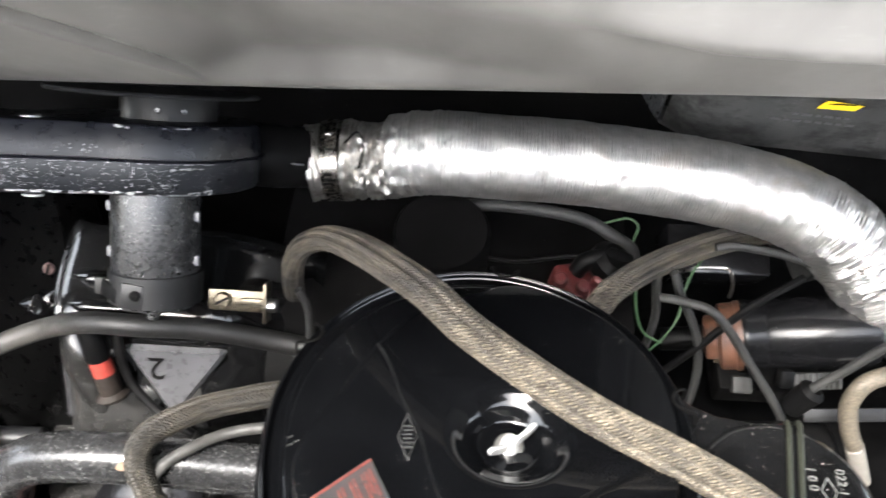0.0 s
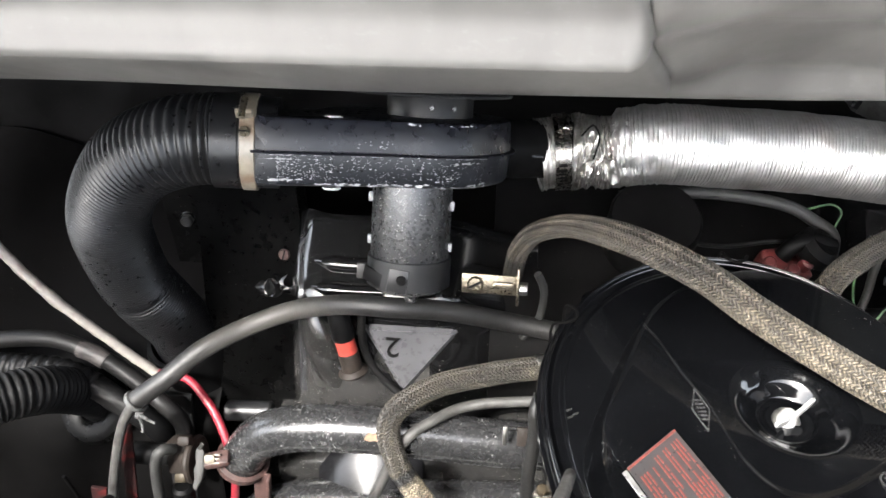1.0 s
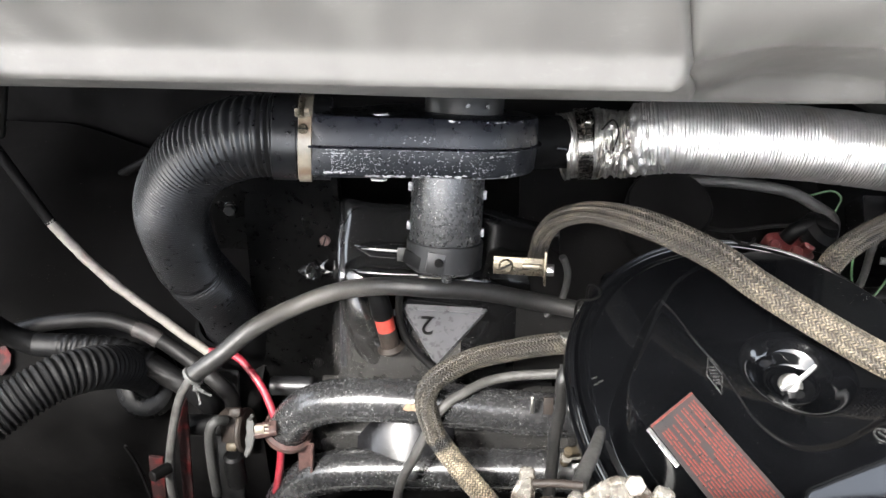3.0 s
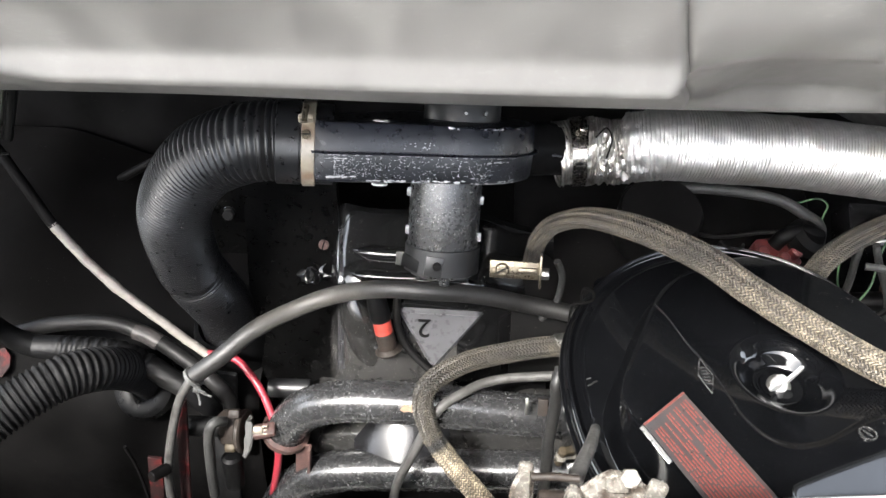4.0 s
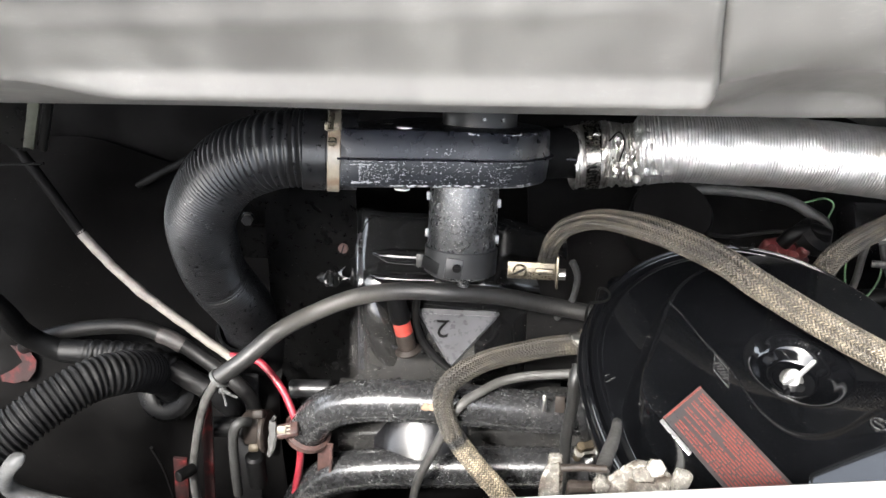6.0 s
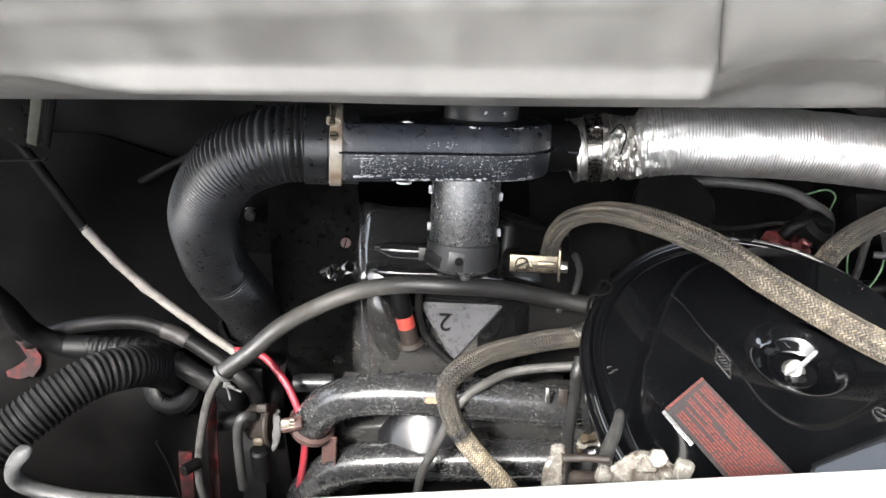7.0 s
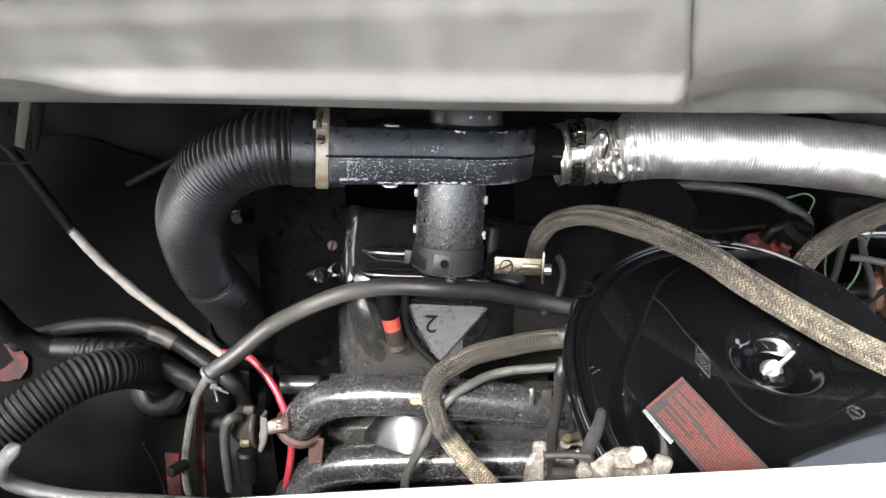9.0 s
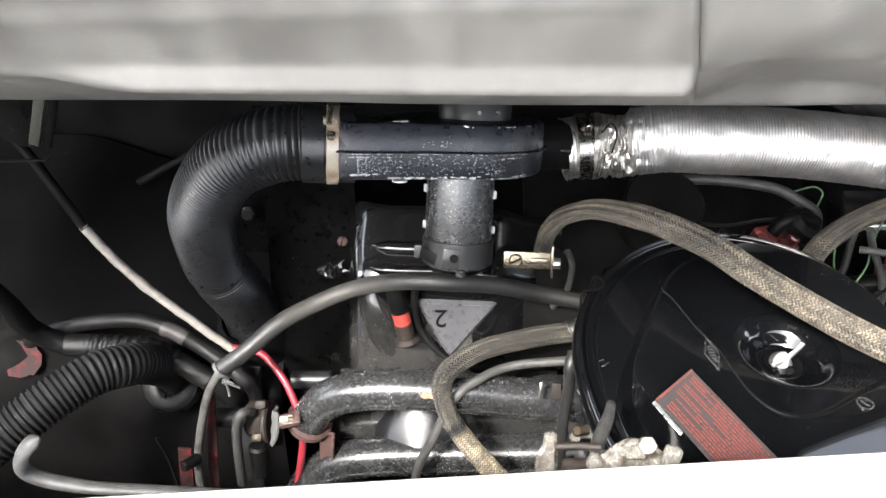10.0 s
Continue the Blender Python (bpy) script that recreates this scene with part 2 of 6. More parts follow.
M_SILVER = mat("silver_trim", (0.75, 0.74, 0.72), 0.3, metal=0.9, var=0.06, scale=20, bump=0.0)
M_COIL = mat("black_can_paint", (0.0052, 0.0052, 0.0058), 0.22, var=0.4, speck=(0.16, 0.155, 0.15), amount=0.30, sscale=400, bump=0.06, spec=0.34, stain=(0.012, 0.0118, 0.0115), stain_amount=0.4, stain_scale=40, stain_soft=0.2)
M_TAPE = mat("black_cloth_tape", (0.0022, 0.0022, 0.0024), 0.45, var=0.5, scale=50, speck=(0.10, 0.097, 0.09), amount=0.26, sscale=400, bump=0.15, spec=0.12)
# darker copy of the black tin; shade in recesses is put into the colour
M_SHADE = mat("shaded_black_tin", (0.0015, 0.0015, 0.0015), 0.3, var=0.6, scale=14, speck=(0.10, 0.097, 0.09), amount=0.30, sscale=300, bump=0.06, bscale=80, spec=0.05)
M_WING = mat("dark_wing_paint", (0.0018, 0.0017, 0.0017), 0.6, var=0.6, scale=8, speck=(0.07, 0.065, 0.06), amount=0.26, sscale=260, bump=0.15, bscale=60, stain=(0.0044, 0.0041, 0.004), stain_amount=0.45, stain_scale=12, stain_soft=0.3, spec=0.03)
M_FLAKE = mat("worn_grey_paint", (0.14, 0.14, 0.145), 0.5, var=0.4, scale=300, bump=0.2)
M_GROUND = mat("pale_concrete", (0.32, 0.31, 0.29), 0.85, var=0.3, scale=30, bump=0.5, bscale=200)
M_PRINT = mat("pale_print", (0.060, 0.060, 0.060), 0.5, var=0.4, scale=300, bump=0.0)
M_RELIEF = mat("pale_cast_relief", (0.07, 0.07, 0.068), 0.45, var=0.4, scale=400, bump=0.1)
# black embossing painted greyer in place of highlights along its edges
M_EMBOSS = mat("greyed_embossing", (0.019, 0.019, 0.019), 0.2, var=0.3, scale=300, bump=0.1)


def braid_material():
    """Woven textile sleeve: fibres tinted strand by strand, with painted groove shade, greasy in patches."""
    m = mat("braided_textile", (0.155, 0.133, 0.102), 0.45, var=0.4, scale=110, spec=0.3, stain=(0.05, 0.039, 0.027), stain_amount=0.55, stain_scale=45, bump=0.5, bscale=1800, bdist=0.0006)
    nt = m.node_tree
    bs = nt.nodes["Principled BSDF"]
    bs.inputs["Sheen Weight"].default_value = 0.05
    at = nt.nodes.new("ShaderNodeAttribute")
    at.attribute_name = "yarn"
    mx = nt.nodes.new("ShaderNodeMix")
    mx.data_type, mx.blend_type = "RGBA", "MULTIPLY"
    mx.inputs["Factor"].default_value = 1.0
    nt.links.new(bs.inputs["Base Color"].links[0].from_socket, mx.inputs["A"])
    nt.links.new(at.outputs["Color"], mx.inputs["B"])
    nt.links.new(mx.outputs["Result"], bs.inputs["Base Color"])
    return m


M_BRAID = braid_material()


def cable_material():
    """Black rubber with dust specks; a broad highlight along the middle of its run is painted in grey."""
    m = mat("black_cable_lit_stretch", (0.0065, 0.0063, 0.0062), 0.5, var=0.45, scale=40, speck=(0.09, 0.086, 0.08), amount=0.36, sscale=460, bump=0.08, spec=0.36, stain=(0.015, 0.014, 0.013), stain_amount=0.45, stain_scale=30, stain_soft=0.2)
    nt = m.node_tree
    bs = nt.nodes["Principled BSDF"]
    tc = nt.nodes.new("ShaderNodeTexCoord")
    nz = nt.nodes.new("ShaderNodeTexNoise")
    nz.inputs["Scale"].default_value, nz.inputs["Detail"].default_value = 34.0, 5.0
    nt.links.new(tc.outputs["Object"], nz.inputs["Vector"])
    way = nt.nodes.new("ShaderNodeVectorMath")  # distance from the middle of the painted highlight
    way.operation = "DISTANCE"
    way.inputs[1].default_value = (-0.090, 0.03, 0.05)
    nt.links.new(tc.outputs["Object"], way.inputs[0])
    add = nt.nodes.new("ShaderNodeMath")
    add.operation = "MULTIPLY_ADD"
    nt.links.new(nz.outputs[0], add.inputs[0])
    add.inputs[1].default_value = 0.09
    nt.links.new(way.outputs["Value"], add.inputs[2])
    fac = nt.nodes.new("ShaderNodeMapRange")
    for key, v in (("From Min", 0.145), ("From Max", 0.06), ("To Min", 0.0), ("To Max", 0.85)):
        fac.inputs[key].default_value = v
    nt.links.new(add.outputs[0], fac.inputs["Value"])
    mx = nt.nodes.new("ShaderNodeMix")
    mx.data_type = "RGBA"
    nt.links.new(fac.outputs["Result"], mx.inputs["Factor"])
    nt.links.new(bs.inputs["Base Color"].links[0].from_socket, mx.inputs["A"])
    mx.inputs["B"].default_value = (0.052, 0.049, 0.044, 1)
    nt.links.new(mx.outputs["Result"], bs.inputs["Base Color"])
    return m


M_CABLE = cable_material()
M_CLOTH = mat("plain_woven_cloth", (0.07, 0.058, 0.042), 0.6, var=0.6, scale=500, stain=(0.03, 0.025, 0.018), stain_amount=0.4, stain_scale=150, bump=0.8, bscale=900)


# ---- building helpers ----
def mesh_of(name, bm, material, smooth=True, origin=None):
    me = bpy.data.meshes.new(name)
    if origin is not None:
        bmesh.ops.translate(bm, verts=bm.verts, vec=-Vector(origin))
    bmesh.ops.recalc_face_normals(bm, faces=bm.faces)
    bm.to_mesh(me)
    bm.free()
    me.materials.append(material)
    if smooth:
        for p in me.polygons:
            p.use_smooth = True
        me.set_sharp_from_angle(angle=radians(40))
    return me


def base_of(bm):
    cs = [v.co for v in bm.verts]
    return Vector(((min(c.x for c in cs) + max(c.x for c in cs)) / 2, (min(c.y for c in cs) + max(c.y for c in cs)) / 2, min(c.z for c in cs)))


def thing(name, at, label, category, group="", kind=""):
    """A top-level thing: an Empty at its base."""
    ob = new(name)
    ob.location = at
    ob.empty_display_size = 0.02
    return tagged(ob, label, category, group, kind)


def solid(name, bm, material, label, category="", group="", kind="", smooth=True):
    """A top-level thing that is one mesh."""
    o = base_of(bm)
    ob = new(name, mesh_of(name, bm, material, smooth, o))
    ob.location = o
    return tagged(ob, label, category, group, kind)


def spot_of(ob):
    at = Vector(ob.location)
    while ob.parent:
        ob = ob.parent
        at += Vector(ob.location)
    return at


def part(name, bm, material, parent, label="", smooth=True, kind=""):
    """A bmesh in world places, linked as one mesh under a thing or a part."""
    o = base_of(bm)
    ob = new(name, mesh_of(name, bm, material, smooth, o))
    ob.parent = parent
    ob.location = o - spot_of(parent)
    return tagged(ob, label, kind=kind)


def spline(points, step=0.002):
    """Points at even steps along a smooth curve through the given points, and the length run at each."""
    p = np.array(points, float)
    p = np.vstack([2 * p[0] - p[1], p, 2 * p[-1] - p[-2]])
    fine = []
    for i in range(1, len(p) - 2):
        a, b, c, d = p[i - 1], p[i], p[i + 1], p[i + 2]
        for s in np.linspace(0, 1, 40, endpoint=False):
            fine.append(0.5 * (2 * b + (c - a) * s + (2 * a - 5 * b + 4 * c - d) * s * s + (3 * b - a - 3 * c + d) * s**3))
    fine.append(p[-2])
    fine = np.array(fine)
    run = np.r_[0, np.cumsum(np.linalg.norm(np.diff(fine, axis=0), axis=1))]
    n = max(2, int(run[-1] / step))
    s = np.linspace(0, run[-1], n + 1)
    return np.stack([np.interp(s, run, fine[:, k]) for k in range(3)], 1), s


def rings(path, radius, segs):
    """Sweep: radius is a function of (length run array, angle array) -> radii grid."""
    pts, s = path
    tan = np.gradient(pts, axis=0)
    tan /= np.linalg.norm(tan, axis=1)[:, None]
    up = np.array((0.0, 0.0, 1.0)) if abs(tan[0][2]) < 0.9 else np.array((1.0, 0.0, 0.0))
    nrm = np.cross(tan[0], up)
    nrm /= np.linalg.norm(nrm)
    ang = np.linspace(0, 2 * math.pi, segs, endpoint=False)
    out = np.zeros((len(pts), segs, 3))
    rad = radius(s[:, None], ang[None, :]) * np.ones((len(pts), segs))
    for i in range(len(pts)):
        nrm = nrm - tan[i] * (nrm @ tan[i])
        nrm /= np.linalg.norm(nrm)
        bi = np.cross(tan[i], nrm)
        out[i] = pts[i] + rad[i][:, None] * (np.cos(ang)[:, None] * nrm + np.sin(ang)[:, None] * bi)
    return out


def tube(points, radius, segs=14, step=0.004, caps=True):
    """A hose or cable as one bmesh; radius: metres, or a function of (run, angle)."""
    path = spline(points, step)
    fn = radius if callable(radius) else (lambda s, a: radius + 0 * s * a)
    g = rings(path, fn, segs)
    n = len(g)
    bm = bmesh.new()
    vs = [bm.verts.new(c) for c in g.reshape(-1, 3)]
    for i in range(n - 1):
        for j in range(segs):
            k = (j + 1) % segs
            bm.faces.new((vs[i * segs + j], vs[i * segs + k], vs[(i + 1) * segs + k], vs[(i + 1) * segs + j]))
    if caps:
        bm.faces.new(vs[:segs][::-1])
        bm.faces.new(vs[-segs:])
    return bm


def lathe(profile, at=(0, 0, 0), axis=(0, 0, 1), segs=40, closed=True):
    """A turned body: profile of (radius, height) along the axis."""
    rot = Vector((0, 0, 1)).rotation_difference(Vector(axis)).to_matrix().to_4x4()
    m = Matrix.Translation(at) @ rot
    bm = bmesh.new()
    cols = []
    for r, h in profile:
        if r < 1e-6:
            cols.append([bm.verts.new(m @ Vector((0, 0, h)))])
        else:
            cols.append([bm.verts.new(m @ Vector((r * math.cos(a), r * math.sin(a), h))) for a in (2 * math.pi * k / segs for k in range(segs))])
    for a, b in zip(cols, cols[1:]):
        for k in range(segs):
            q = (k + 1) % segs
            f4 = [a[k % len(a)], a[q % len(a)], b[q % len(b)], b[k % len(b)]]
            f4 = list(dict.fromkeys(f4))
            if len(f4) > 2:
                bm.faces.new(f4)
    return bm


def turned(r, h, bevel=0.001, at=(0, 0, 0), axis=(0, 0, 1), segs=32):
    """A solid disc or rod with broken edges, from its base up along the axis."""
    return lathe([(0, 0), (r - bevel, 0), (r, bevel), (r, h - bevel), (r - bevel, h), (0, h)], at, axis, segs)


def block(size, m, bevel=0.001, segs=2):
    """A box with broken edges, centred at the pose m."""
    bm = bmesh.new()
    bmesh.ops.create_cube(bm, size=1.0)
    bmesh.ops.scale(bm, vec=size, verts=bm.verts)
    if bevel:
        bmesh.ops.bevel(bm, geom=bm.edges[:], offset=bevel, segments=segs, profile=0.5, affect="EDGES")
    bmesh.ops.transform(bm, matrix=m, verts=bm.verts)
    return bm


def axes_at(o, x, y):
    """A pose from an origin and two directions."""
    x = Vector(x).normalized()
    z = x.cross(Vector(y)).normalized()
    y = z.cross(x)
    return Matrix.Translation(o) @ Matrix((x, y, z)).transposed().to_4x4()


def plate(outline, m, thick, bevel=0.0006):
    """A flat plate from an outline in its own plane."""
    bm = bmesh.new()
    face = bm.faces.new([bm.verts.new((x, y, 0)) for x, y in outline])
    ext = bmesh.ops.extrude_face_region(bm, geom=[face])
    bmesh.ops.translate(bm, verts=[v for v in ext["geom"] if isinstance(v, bmesh.types.BMVert)], vec=(0, 0, thick))
    if bevel:
        bmesh.ops.recalc_face_normals(bm, faces=bm.faces)
        bmesh.ops.bevel(bm, geom=bm.edges[:], offset=bevel, segments=1, affect="EDGES")
    bmesh.ops.transform(bm, matrix=m, verts=bm.verts)
    return bm


def sheet(grid, thick):
    """A curved sheet of metal from a grid of places, with a thickness downwards along its normals."""
    g = np.array(grid, float)
    du, dv = np.gradient(g, axis=0), np.gradient(g, axis=1)
    nrm = np.cross(du, dv)
    nrm /= np.linalg.norm(nrm, axis=2)[:, :, None] + 1e-12
    h, w = g.shape[:2]
    bm = bmesh.new()
    top = [[bm.verts.new(g[i, j]) for j in range(w)] for i in range(h)]
    bot = [[bm.verts.new(g[i, j] - thick * nrm[i, j]) for j in range(w)] for i in range(h)]
    for i in range(h - 1):
        for j in range(w - 1):
            bm.faces.new((top[i][j], top[i + 1][j], top[i + 1][j + 1], top[i][j + 1]))
            bm.faces.new((bot[i][j], bot[i][j + 1], bot[i + 1][j + 1], bot[i + 1][j]))
    edge = [(i, 0) for i in range(h)] + [(h - 1, j) for j in range(1, w)] + [(i, w - 1) for i in range(h - 2, -1, -1)] + [(0, j) for j in range(w - 2, 0, -1)]
    for (a, b), (c, d) in zip(edge, edge[1:] + edge[:1]):
        bm.faces.new((top[a][b], bot[a][b], bot[c][d], top[c][d]))
    return bm


def words(text, size, m, depth=0.0004, thin=0.0):
    """Lettering in the built-in font, as a bmesh lying in the pose m."""
    cu = bpy.data.curves.new("lettering", "FONT")
    cu.body, cu.size, cu.extrude, cu.align_x, cu.align_y = text, size, depth, "CENTER", "CENTER"
    cu.offset = -thin
    tmp = bpy.data.objects.new("lettering", cu)
    scene.collection.objects.link(tmp)
    me = bpy.data.meshes.new_from_object(tmp.evaluated_get(bpy.context.evaluated_depsgraph_get()))
    bm = bmesh.new()
    bm.from_mesh(me)
    bpy.data.objects.remove(tmp)
    bpy.data.meshes.remove(me)
    bmesh.ops.transform(bm, matrix=m, verts=bm.verts)
    return bm


def smooth01(x):
    x = np.clip(x, 0, 1)
    return x * x * (3 - 2 * x)


def hexnut(at, axis, across, h):
    rot = Vector((0, 0, 1)).rotation_difference(Vector(axis)).to_matrix().to_4x4()
    r = across / 2 / math.cos(math.pi / 6)
    return plate([(r * math.cos(k * math.pi / 3), r * math.sin(k * math.pi / 3)) for k in range(6)], Matrix.Translation(at) @ rot, h, across * 0.05)


def screw(at, axis, r, parent, slot_dir=(1, 0.3, 0), material=None, name="screw"):
    """A slotted screw head on a part."""
    head = part(name, lathe([(0, 0), (r, 0), (r, r * 0.35), (r * 0.8, r * 0.55), (0, r * 0.6)], at, axis, 18), material or M_STEEL, parent)
    a = Vector(axis).normalized()
    x = (Vector(slot_dir) - a * Vector(slot_dir).dot(a)).normalized()
    part("slot", block((r * 1.7, r * 0.28, r * 0.2), axes_at(Vector(at) + a * r * 0.58, x, a.cross(x)), 0), M_DARK, head, smooth=False)
    return head


def ring_band(center, axis, r, width, thick, segs=48):
    """A strap round a hose."""
    return lathe([(r, 0), (r + thick, 0.0006), (r + thick, width - 0.0006), (r, width), (r - 0.0005, width), (r - 0.0005, 0), (r, 0)], Vector(center) - Vector(axis).normalized() * width / 2, axis, segs)


# ---- the setting ----
def build_setting():
    # the ground, out to the horizon
    bm = bmesh.new()
    bmesh.ops.create_grid(bm, x_segments=2, y_segments=2, size=400)
    solid("ground", bm, M_GROUND, "pale concrete paving under the car", kind="structure")

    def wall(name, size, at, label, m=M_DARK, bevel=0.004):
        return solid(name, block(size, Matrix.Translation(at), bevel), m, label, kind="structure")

    wall("wall_front", (2.26, 0.03, 0.95), (0.0, 0.815, 0.755), "black bulkhead of the engine bay")
    # side walls, out of view, kept low so sky light enters from the sides
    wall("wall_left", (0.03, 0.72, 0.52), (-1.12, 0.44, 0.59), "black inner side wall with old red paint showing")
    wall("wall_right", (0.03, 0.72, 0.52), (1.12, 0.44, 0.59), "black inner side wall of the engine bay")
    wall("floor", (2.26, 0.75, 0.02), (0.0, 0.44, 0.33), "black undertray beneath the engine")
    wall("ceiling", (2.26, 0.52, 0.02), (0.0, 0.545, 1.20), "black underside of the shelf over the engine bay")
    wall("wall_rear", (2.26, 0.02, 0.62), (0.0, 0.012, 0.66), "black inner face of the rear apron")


build_setting()


def build_panel():
    """Grey metal panel that leans over the opening: flat face, rolled bead, lower flange, one pressed hollow."""
    prof = [(0.75, 1.47), (0.40, 1.45), (0.20, 1.425), (0.145, 1.40), (0.122, 1.375), (0.121, 1.352), (0.132, 1.335), (0.150, 1.310), (0.172, 1.277), (0.183, 1.259), (0.190, 1.249), (0.199, 1.241), (0.213, 1.230), (0.235, 1.207),
            (0.255, 1.188), (0.264, 1.181), (0.270, 1.181), (0.272, 1.186), (0.268, 1.195)]
    fine, _ = spline([(0, a, b) for a, b in prof], 0.004)
    xs = np.unique(np.round(np.r_[np.arange(-1.1, 1.101, 0.02), np.arange(-0.42, -0.30, 0.005), np.arange(-0.14, 0.10, 0.004), np.arange(-0.085, -0.050, 0.0007)], 5))
    grid = []
    for col in xs:
        row = []
        slant = float(smooth01((0.35 - abs(col + 0.0655)) / 0.2))
        for _, y, z in fine:
            up = (z - 1.18) / 0.13
            x = col - 0.041 * min(up, 1.6) * slant
            e = x + 0.0655 + 0.041 * up - 0.014 * smooth01((1.238 - z) / 0.045)  # way past the slanting fold
            wide = smooth01((0.170 - e) / 0.06)
            rec = smooth01((e + 0.001) / 0.003) * wide * smooth01((up - 0.02) / 0.11)
            bead = math.exp(-(((z - 1.2465) / 0.0085) ** 2)) * 0.0085 * (1 - smooth01((e - 0.012 * smooth01((1.246 - z) / 0.04) + 0.006) / 0.012) * smooth01((0.20 - e) / 0.06)) * smooth01((x + 0.375) / 0.06)
            hollow = rec * (0.0022 + 0.0100 * smooth01((e + 0.004) / 0.040) * (1 - smooth01((e - 0.055) / 0.09)) * (0.2 + 0.8 * smooth01((1.285 - z) / 0.075)))
            groove = 0.0022 * math.exp(-(((e - 0.001) / 0.0014) ** 2)) * smooth01((up - 0.05) / 0.15)
            arc = 0.0011 * math.exp(-(((z - 1.291 - 0.08 * (x + 0.33)) / 0.007) ** 2)) * smooth01((x + 0.36) / 0.05) * smooth01((-0.10 - x) / 0.05)
            swell = 0.003 * smooth01((-0.345 - x) / 0.06) * smooth01((z - 1.195) / 0.04)
            raised = (0.0062 + 0.02 * min(max(x, 0.0), 0.14)) * smooth01((1.278 - z) / 0.085)
            k = -bead + hollow + groove - arc - swell + raised
            w = float(smooth01((1.25 - z) / 0.07))
            dx = x + 0.1
            oy = w * (0.018 - 0.10 * dx) + (1 - w) * (-0.003 + 0.05 * dx)
            oz = w * (-0.016 + 0.09 * dx) + (1 - w) * (0.006 - 0.03 * dx)
            low = w * (0.78 * float(smooth01((x + 0.36) / 0.20)) + 0.2 * float(smooth01((x - 0.02) / 0.12)))
            row.append((x, y + oy + 0.026 * low + k * 0.78, z + oz - 0.024 * low + k * 0.62))
        grid.append(row)
    solid("trim_panel", sheet(grid, 0.0009), M_PANEL, "scuffed grey metal lid panel with a rolled bead, leaning over the bay", kind="structure")


def build_body():
    """White painted bodywork along the near edge of the bay."""
    prof = [(0.128, 0.985), (0.129, 1.02), (0.127, 1.038), (0.119, 1.046), (0.105, 1.049), (0.05, 1.050), (-0.05, 1.044), (-0.2, 1.02), (-0.30, 0.985), (-0.34, 0.93), (-0.35, 0.75), (-0.33, 0.45)]
    fine, _ = spline([(0, a, b) for a, b in prof], 0.01)
    grid = []
    for x in np.arange(-1.1, 1.101, 0.025):
        dx = x + 0.1
        grid.append([(x, y - 0.002 + 0.1 * dx, z - 0.0055) for _, y, z in fine])
    bm = sheet(grid, -0.0015)
    solid("trim_rear_body", bm, M_WHITE, "sunlit white painted rear bodywork", kind="structure")
    # rubber seal along its edge, rising out of the corner
    pts = [(-0.413, 0.113, 1.067), (-0.420, 0.111, 1.062), (-0.429, 0.110, 1.050), (-0.435, 0.110, 1.034), (-0.426, 0.109, 1.024), (-0.40, 0.107, 1.020), (-0.36, 0.106, 1.020), (-0.31, 0.106, 1.018)]
    solid("rubber_seal", tube(pts, lambda s, a: (0.0044 - 0.0008 * smooth01((s - 0.05) / 0.04) + 0.0005 * np.cos(2 * a)) * np.sqrt(np.clip(s / 0.006, 0.02, 1)), 14, 0.0015), M_GREY, "grey rubber weather seal in the corner of the bay", "seal")


build_panel()
build_body()


# ---- blower and its ducts ----
WB = Vector((0.03, 0.56, 0.828)).normalized()
UB = (Vector((1, 0, -0.036)) - WB * Vector((1, 0, -0.036)).dot(WB)).normalized()
VB = WB.cross(UB)
CB = Vector((-0.195, 0.518, 0.941))


def bl(u, v, w):
    return CB + UB * u + VB * v + WB * w


